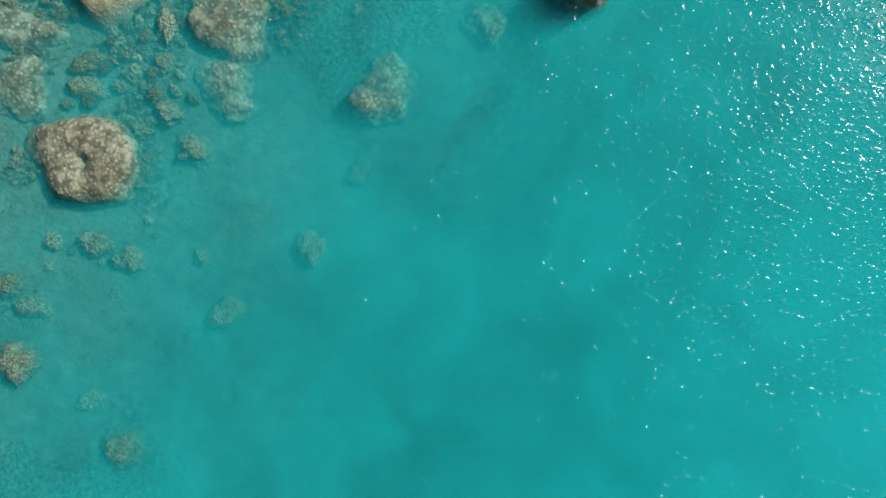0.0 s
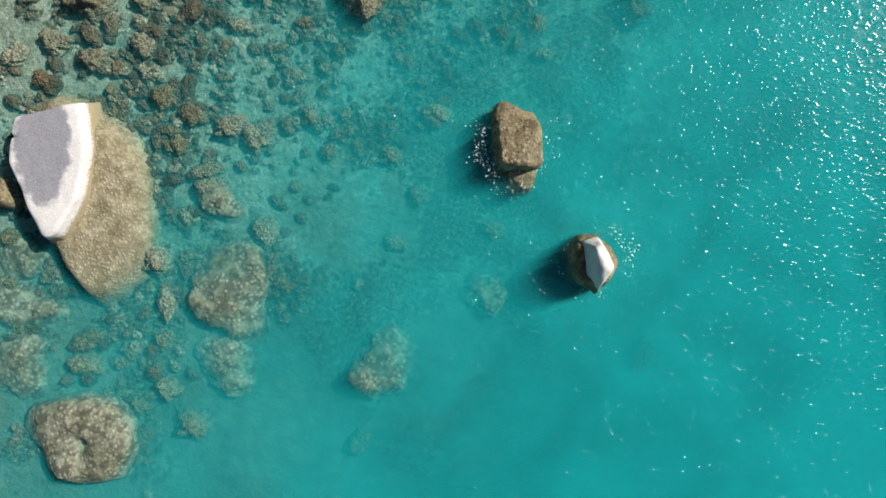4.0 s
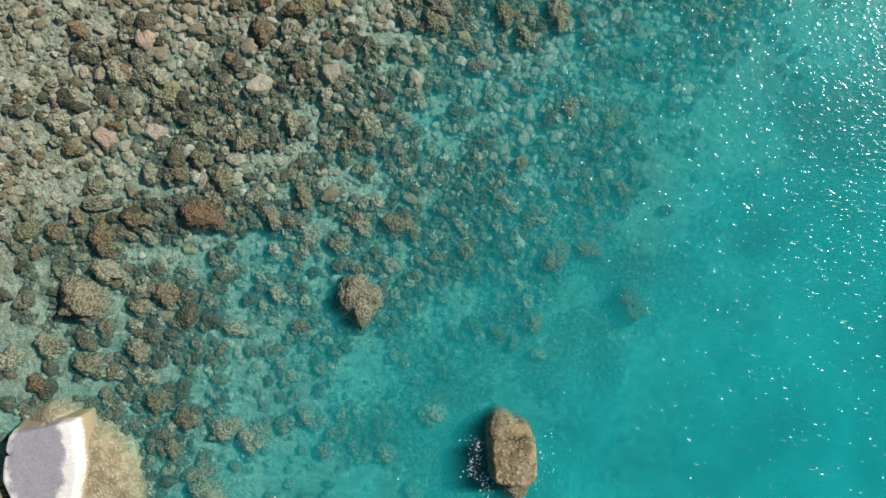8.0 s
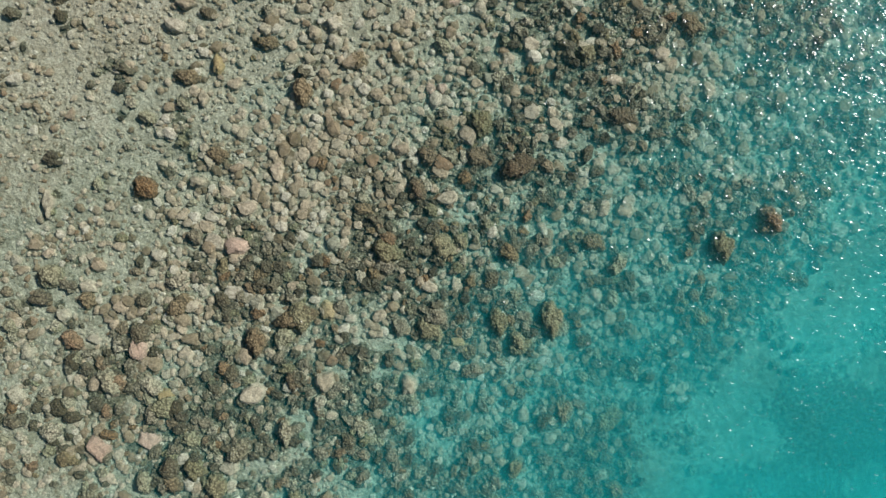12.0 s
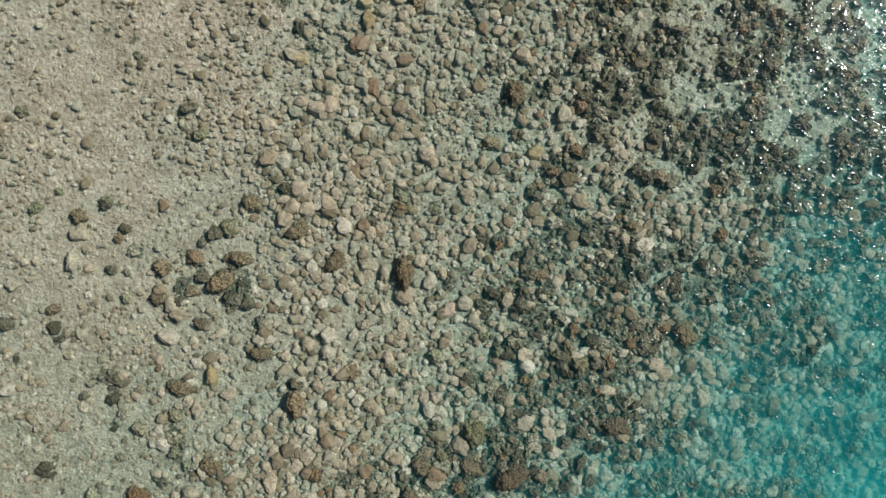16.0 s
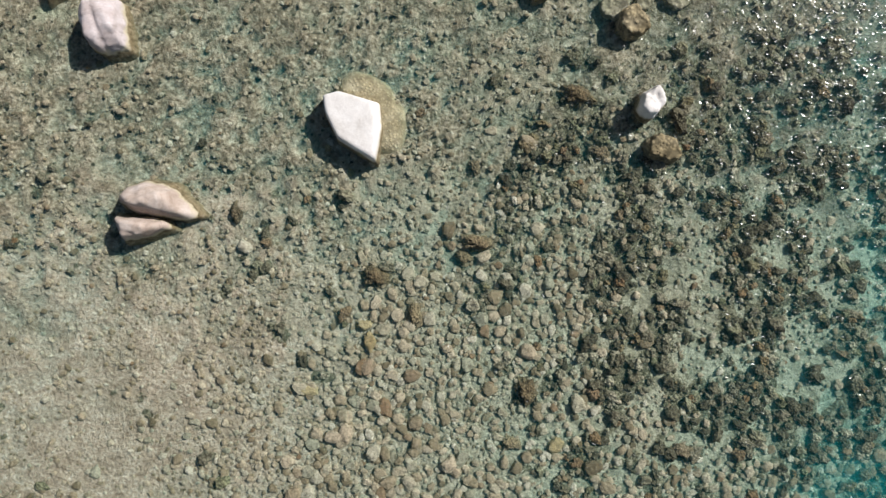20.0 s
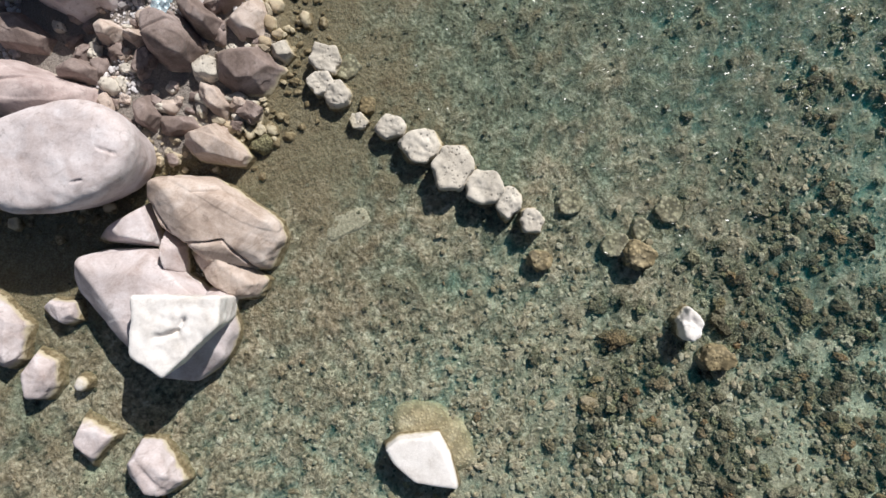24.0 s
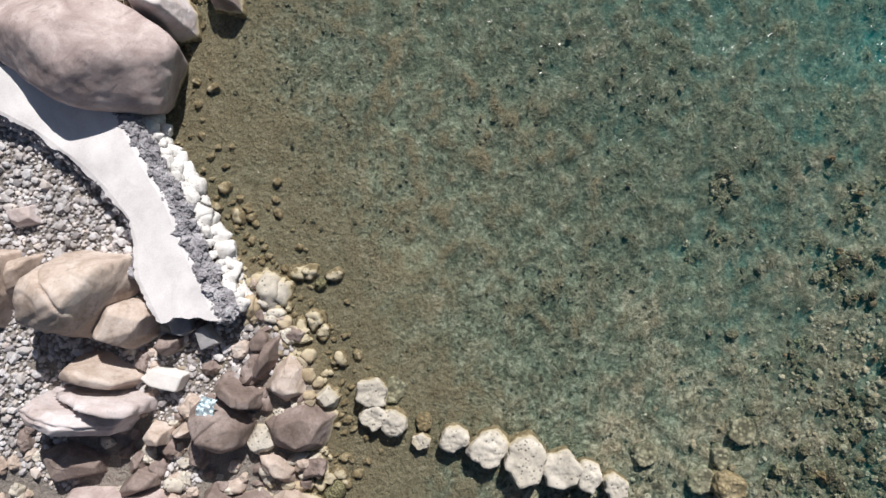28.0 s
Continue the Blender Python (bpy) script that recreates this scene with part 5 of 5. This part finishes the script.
beach_stone(2.52, 65.12, 0.36, 0.43, -48, CORAL)
beach_stone(1.59, 66.05, 0.18, 0.35, -48, CORAL)
beach_stone(1.72, 65.40, 0.20, 0.21, -48, SHORE_STONE)
beach_stone(3.25, 65.17, 0.18, 0.20, -48, CORAL)
beach_stone(3.35, 64.85, 0.21, 0.16, -48, CORAL)
beach_stone(3.90, 64.25, 0.28, 0.21, -48, CORAL)
beach_stone(1.77, 64.78, 0.26, 0.16, -48, CORAL)
beach_stone(2.50, 63.78, 0.20, 0.28, -48, CORAL)
beach_stone(2.31, 63.35, 0.18, 0.16, -48, CORAL)
beach_stone(2.18, 62.50, 0.21, 0.23, -48, SHORE_STONE)
beach_stone(2.55, 62.18, 0.13, 0.15, -48, SHORE_STONE)
beach_stone(1.54, 62.53, 0.13, 0.12, -48, SHORE_STONE)
beach_stone(2.16, 64.03, 0.16, 0.25, -48, SHORE_STONE)
beach_stone(3.41, 64.36, 0.18, 0.15, -48, OLIVE_WET)
beach_stone(3.65, 68.43, 0.20, 0.18, -48, SHORE_STONE)
beach_stone(3.06, 68.23, 0.21, 0.15, -48, SHORE_STONE)
beach_stone(3.28, 67.55, 0.20, 0.25, -48, SHORE_STONE)
beach_stone(3.66, 67.55, 0.13, 0.12, -48, SHORE_STONE)
beach_stone(3.54, 67.23, 0.15, 0.13, -48, SHORE_STONE)
beach_stone(3.73, 67.84, 0.12, 0.10, -48, SHORE_STONE)
beach_stone(4.81, 67.37, 0.13, 0.12, -48, SHORE_STONE)
beach_stone(4.39, 67.04, 0.13, 0.12, -48, SHORE_STONE)
beach_stone(4.12, 66.71, 0.13, 0.13, -48, SHORE_STONE)
beach_stone(2.60, 67.93, 0.15, 0.08, -48, SHORE_STONE)
beach_stone(3.03, 66.78, 0.12, 0.13, -48, SHORE_STONE)

# ---- the dry-stone edges of the path ----
def path_wall(name, line, rows, label, seed):
    """Stones stacked along an edge of the path; rows: (offset outwards, height, size, gap, material)."""
    rnd = random.Random(seed)
    base = new(name)
    tagged(base, label, "wall", kind="structure")
    for off, z, size, gap, material in rows:
        pts = along(line, 240)
        s = np.concatenate([[0], np.cumsum(np.hypot(*np.diff(pts, axis=0).T))])
        at = 0.0
        while at < s[-1]:
            x, y = (np.interp(at, s, pts[:, k]) for k in (0, 1))
            x2, y2 = (np.interp(min(at + 0.1, s[-1]), s, pts[:, k]) for k in (0, 1))
            d = math.atan2(y2 - y, x2 - x)
            r = size * rnd.uniform(0.65, 1.35)
            o = off + rnd.uniform(-0.4, 0.4) * size
            lay("stone", x - math.sin(d) * o, y + math.cos(d) * o, r * rnd.uniform(0.9, 1.3), r, rnd.uniform(0, 360), material,
                z=z + rnd.uniform(-0.05, 0.05), parent=base, level=3, **(dict(rough=0.40, keen=14.0, knobs=0.16, smooth=False) if material == RUGGED else dict(rough=0.20, keen=10.0, knobs=0.06)))
            at += gap * rnd.uniform(0.7, 1.2)
    return base


path_wall("sea_wall", OUTER[3:], [(0.0, 1.08, 0.11, 0.14, RUGGED), (0.14, 1.02, 0.12, 0.14, RUGGED), (0.27, 0.90, 0.13, 0.16, RUGGED), (0.10, 0.62, 0.20, 0.28, RUGGED),
                                  (0.42, 0.50, 0.20, 0.30, BLEACHED), (0.56, 0.16, 0.25, 0.34, BLEACHED)],
          "rugged grey and white dry-stone wall along the path", 5)
path_wall("shingle_wall", INNER[:9], [(-0.03, 0.95, 0.12, 0.16, RUGGED), (-0.07, 0.70, 0.16, 0.22, RUGGED)],
          "dark rugged stone edge between path and shingle", 6)

# ---- loose stones as one mass ----
def scatter(name, xy, size, material, label, category, seed, level=2, flat=0.7, sink=0.3, z=None, keen=10.0, rough=0.2, knobs=0.0, smooth=True):
    """Many stones lying on the ground as one mesh."""
    rnd = np.random.RandomState(seed)
    shapes = [stone_shape(level, seed * 31 + i, flat, keen, rough, knobs) for i in range(14)]
    z = ground_z(xy) if z is None else z
    kind, turn, long = rnd.randint(0, 14, len(xy)), rnd.uniform(0, 2 * np.pi, len(xy)), rnd.uniform(0.82, 1.3, len(xy))
    verts, faces, base = [], [], 0
    for k, (v, f) in enumerate(shapes):
        who = np.where(kind == k)[0]
        if not len(who):
            continue
        c, s = np.cos(turn[who])[:, None], np.sin(turn[who])[:, None]
        x = v[None, :, 0] * (size[who] * long[who])[:, None]
        y = v[None, :, 1] * (size[who] / long[who])[:, None]
        out = np.stack([x * c - y * s + xy[who, 0][:, None], x * s + y * c + xy[who, 1][:, None],
                        v[None, :, 2] * size[who][:, None] + (z[who] + size[who] * flat * 0.8 * (1 - 2 * sink))[:, None]], -1)
        verts.append(out.reshape(-1, 3))
        faces.append((f[None] + (np.arange(len(who)) * len(v))[:, None, None] + base).reshape(-1, 3))
        base += len(who) * len(v)
    verts, faces = np.concatenate(verts), np.concatenate(faces)
    me = bpy.data.meshes.new(name)
    me.vertices.add(len(verts))
    me.vertices.foreach_set("co", verts.astype(np.float32).ravel())
    me.loops.add(faces.size)
    me.loops.foreach_set("vertex_index", faces.astype(np.int32).ravel())
    me.polygons.add(len(faces))
    me.polygons.foreach_set("loop_start", np.arange(0, faces.size, 3, dtype=np.int32))
    me.polygons.foreach_set("use_smooth", np.full(len(faces), smooth))
    me.update()
    me.validate()
    me.materials.append(material)
    return tagged(new(name, me), label, category, kind="stuff")


def jittered(x0, x1, y0, y1, gap, seed):
    rnd = np.random.RandomState(seed)
    gx, gy = np.meshgrid(np.arange(x0, x1, gap), np.arange(y0, y1, gap))
    p = np.column_stack([gx.ravel(), gy.ravel()]).astype(float)
    return p + rnd.uniform(-0.5, 0.5, p.shape) * gap, rnd


CLEARINGS = [(-12.2, 17.4, 1.3), (-13.0, 15.7, 1.3), (-10.6, 14.3, 1.0), (-12.8, 15.0, 1.2), (-8.7, 19.5, 0.7)]


def clear_of(p):
    """Nought on the bare sandy patches, one elsewhere."""
    out = np.ones(len(p))
    for x, y, r in CLEARINGS:
        d = np.hypot(p[:, 0] - x, p[:, 1] - y) + 0.5 * layered(p * 0.8, 2, 63)
        out *= np.clip((d / r - 0.7) / 0.5, 0.06, 1)
    return out


# the stony sea floor: angular tan stones in a belt, finer towards the shore
p, rnd = jittered(-14.5, 16, 10, 58, 0.205, 3)
x, y, off, inland, weed = p[:, 0], p[:, 1], drop_off(p), signed_side(p, SHORE), weed_cover(p)
patchy = layered(p * 0.45, 3, 52)
inner = np.interp(y, [12, 22, 27, 31, 36, 42, 48, 54], [-15, -14, -12, -9, -7.5, -7, -5, -2])
belt = np.clip((x - inner) / 5 + 0.2 + 0.5 * patchy, 0.16, 1) * np.clip((54 - y) / 10, 0, 1) * np.clip((y - 12) / 12, 0.12, 1) * np.where(y > 38, np.clip((9 - x) / 5, 0.25, 1), 1)
keep = (inland < -0.6) & (off < 3) & (rnd.rand(len(p)) < belt * (0.80 + 0.45 * patchy) * (1 - 0.72 * weed) * clear_of(p))
size = (0.070 + 0.035 * np.clip(belt, 0, 1)) * np.interp(y, [40, 52], [1.0, 0.65]) * rnd.lognormal(0, 0.36, len(p))
scatter("sea_floor_stones", p[keep], np.clip(size[keep], 0.045, 0.27), RUBBLE, "tan and brown angular stones on the sea floor", "stones", 4, sink=0.27, rough=0.13, keen=26, flat=0.62, smooth=False)
p, rnd = jittered(-14.5, 14, 9, 56, 0.17, 8)
off, inland, weed = drop_off(p), signed_side(p, SHORE), weed_cover(p)
keep = (inland < -0.3) & (off < 1) & (rnd.rand(len(p)) < (0.60 + 0.5 * layered(p * 0.5, 3, 33)) * (1 - 0.6 * weed) * np.clip((56 - p[:, 1]) / 10, 0, 1) * np.clip((p[:, 1] - 8) / 12, 0.15, 1) * clear_of(p))
scatter("sea_floor_pebbles", p[keep], np.clip(0.047 * rnd.lognormal(0, 0.45, keep.sum()), 0.02, 0.13), RUBBLE,
        "small tan and brown pebbles on the sea floor", "stones", 5, level=1, sink=0.15, rough=0.2, smooth=False)

# crumbly weed and coral growing in clumps with sand between them
p, rnd = jittered(-14.5, 17, 2, 66, 0.21, 17)
off, inland, weed = drop_off(p), signed_side(p, SHORE), weed_cover(p)
keep = (inland < -1.5) & (off < 5) & (rnd.rand(len(p)) < 0.85 * weed ** 2)
size = 0.112 * rnd.lognormal(0, 0.38, len(p)) * np.interp(p[:, 1], [46, 56], [1, 0.7])
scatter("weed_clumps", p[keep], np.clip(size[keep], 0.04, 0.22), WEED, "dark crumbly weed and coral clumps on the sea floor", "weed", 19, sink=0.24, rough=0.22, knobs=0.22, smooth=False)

# tufts of turf algae towards the shore
p, rnd = jittered(-12, 22, 44, 78, 0.26, 27)
inland, tufty = signed_side(p, SHORE), layered(p * 0.7, 3, 61)
keep = (inland < -2.0) & (rnd.rand(len(p)) < np.clip((p[:, 1] - 44) / 6, 0, 1) * np.clip(0.35 + 0.8 * tufty, 0.03, 1))
scatter("turf_tufts", p[keep], np.clip(0.055 * rnd.lognormal(0, 0.4, keep.sum()), 0.025, 0.13), TURF, "grey-olive tufts of turf algae on the sea floor", "weed", 28, level=1, sink=0.30, rough=0.3, flat=0.35, smooth=False)

# knobby coral heads standing singly, on the outer part of the shelf
p, rnd = jittered(-14.5, 12, -6, 40, 0.40, 18)
off = drop_off(p)
clump = layered(p * 0.42, 3, 47)
reach = np.clip((30 - p[:, 1] + 3 * layered(p * 0.3, 2, 21)) / 9, 0.06, 1) * np.clip((p[:, 1] - 5) / 7, 0.15, 1) * np.clip((7 - off) / 5, 0, 1)
keep = rnd.rand(len(p)) < reach * (0.42 + 0.6 * clump) * clear_of(p)
size = 0.155 * rnd.lognormal(0, 0.34, len(p)) * (1 + 0.3 * clump)
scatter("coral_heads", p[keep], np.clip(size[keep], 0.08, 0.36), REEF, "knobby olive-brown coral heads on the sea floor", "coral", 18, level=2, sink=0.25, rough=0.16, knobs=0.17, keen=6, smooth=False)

# shingle of the shore, coarser and tan towards the waterline
SHINGLE = stone("grey_shingle", (0.34, 0.33, 0.34), (0.56, 0.55, 0.565), (0.76, 0.75, 0.765), tide=False, wear=0.3, each=True)
p, rnd = jittered(-10, 5, 60, 78, 0.112, 12)
inland = signed_side(p, SHORE)
patchy = layered(p * 0.55, 2, 91) > 0.05
keep = (inland > 0.6) & (rnd.rand(len(p)) < 0.92) & ((p[:, 1] > 67.8) | (patchy & (p[:, 0] > -9)))
scatter("shingle", p[keep], np.clip(0.050 * rnd.lognormal(0, 0.45, keep.sum()), 0.026, 0.15), SHINGLE,
        "grey-white shingle stones on the shore", "shingle", 6, level=1, sink=-0.05, rough=0.2, keen=24, smooth=False)
p, rnd = jittered(-9, 8, 58, 76, 0.22, 14)
inland = signed_side(p, SHORE)
keep = (inland > -1.6) & (inland < 1.2) & (rnd.rand(len(p)) < 0.55 + 0.3 * inland)
scatter("waterline_stones", p[keep], np.clip(0.078 * rnd.lognormal(0, 0.42, keep.sum()), 0.04, 0.28), SHORE_STONE,
        "tan and white stones along the waterline", "stones", 7, level=2, sink=0.2, rough=0.32, keen=14, smooth=False)

# brown and tan rocks among the great boulders
for name, material, seed, label in (("brown_rocks", BROWN, 31, "brown angular rocks packed between the shore boulders"), ("tan_rocks", TAN, 32, "tan angular rocks packed between the shore boulders"),
                                    ("white_rocks", CORAL, 33, "white porous rocks packed between the shore boulders")):
    p, rnd = jittered(-9, 2.5, 59.5, 68, 0.55, seed)
    inland = signed_side(p, SHORE)
    keep = (inland > 0.2) & (p[:, 1] < 67 - 0.35 * p[:, 0]) & (rnd.rand(len(p)) < (0.42 if name == "brown_rocks" else 0.34))
    scatter(name, p[keep], np.clip(0.15 * rnd.lognormal(0, 0.4, keep.sum()), 0.07, 0.36), material, label, "rocks", seed, level=3, sink=0.1, keen=18, rough=0.28, smooth=False)

# ---- foam round the wave-washed rocks ----
def foam_material():
    k = Nodes("foam")
    return k.finish(k.ramp(k.noise(40, 4, 0.7), (0.3, (0.70, 0.74, 0.74)), (0.7, (0.86, 0.88, 0.88))), 0.7, [(k.noise(60, 3, 0.6), 0.6, 0.02)])


FOAM = foam_material()
rnd = np.random.RandomState(15)
spots = []
for cx, cy, radius, a0, a1, number in ((2.2, 11.65, 1.15, 150, 235, 190), (2.25, 11.6, 1.0, -60, 60, 60), (2.1, 11.1, 0.85, 220, 320, 80),
                                       (4.6, 8.25, 0.95, -30, 100, 170), (4.4, 8.1, 0.95, 170, 290, 40), (-12.9, 10.3, 0.25, 0, 360, 10)):
    a = np.radians(rnd.uniform(a0, a1, number))
    r = radius * rnd.normal(1, 0.13, number) * (1 + 0.10 * np.sin(a * 9 + cx))
    spots.append(np.column_stack([cx + r * np.cos(a), cy + r * np.sin(a)]))
spots = np.concatenate(spots)
scatter("foam", spots, np.clip(0.015 * rnd.lognormal(0, 0.6, len(spots)), 0.006, 0.06), FOAM, "white flecks of foam on the water", "foam", 9,
        flat=0.25, sink=0.4, z=np.zeros(len(spots)), level=1)


# ---- a scrap of pale blue plastic caught on a boulder ----
def plastic_scrap(x, y, z):
    k = Nodes("pale_blue_plastic")
    col = k.ramp(k.noise(18, 4, 0.6), (0.35, (0.42, 0.56, 0.62)), (0.65, (0.72, 0.80, 0.82)))
    k.finish(col, 0.4, [(k.noise(25, 4, 0.6), 0.6, 0.02)], spec=0.5)
    n, verts, faces = 16, [], []
    for i in range(n):
        for j in range(n):
            u, v = i / (n - 1) - 0.5, j / (n - 1) - 0.5
            crumple = layered([(u * 5, v * 5)], 3, 55)[0]
            verts.append((u * 0.62 + 0.06 * crumple, v * 0.42 + 0.05 * layered([(v * 6, u * 6)], 2, 58)[0], 0.07 + 0.07 * crumple))
    for i in range(n - 1):
        for j in range(n - 1):
            a = i * n + j
            faces.append((a, a + n, a + n + 1, a + 1))
    ob = mesh_object("plastic_scrap", verts, faces, k.mat, smooth=False)
    ob.matrix_basis = pose(x, y, z, 8, -6, 25)
    mod = ob.modifiers.new("thickness", "SOLIDIFY")
    mod.thickness = 0.006
    return tagged(ob, "crumpled scrap of pale blue plastic on a boulder", "litter")


rock("sunken_slab", 0.03, 56.77, [(-6, 0.75), (84, 0.33), (174, 0.75), (-96, 0.33), (40, 0.62)], -0.13, -0.6, PALE_WET, "pale flat slab lying on the sea floor", category="slab",
     lean=4, keen=24, rough=0.06, seed=39, level=4, cuts=0)
plastic_scrap(-0.93, 64.35, 1.36)
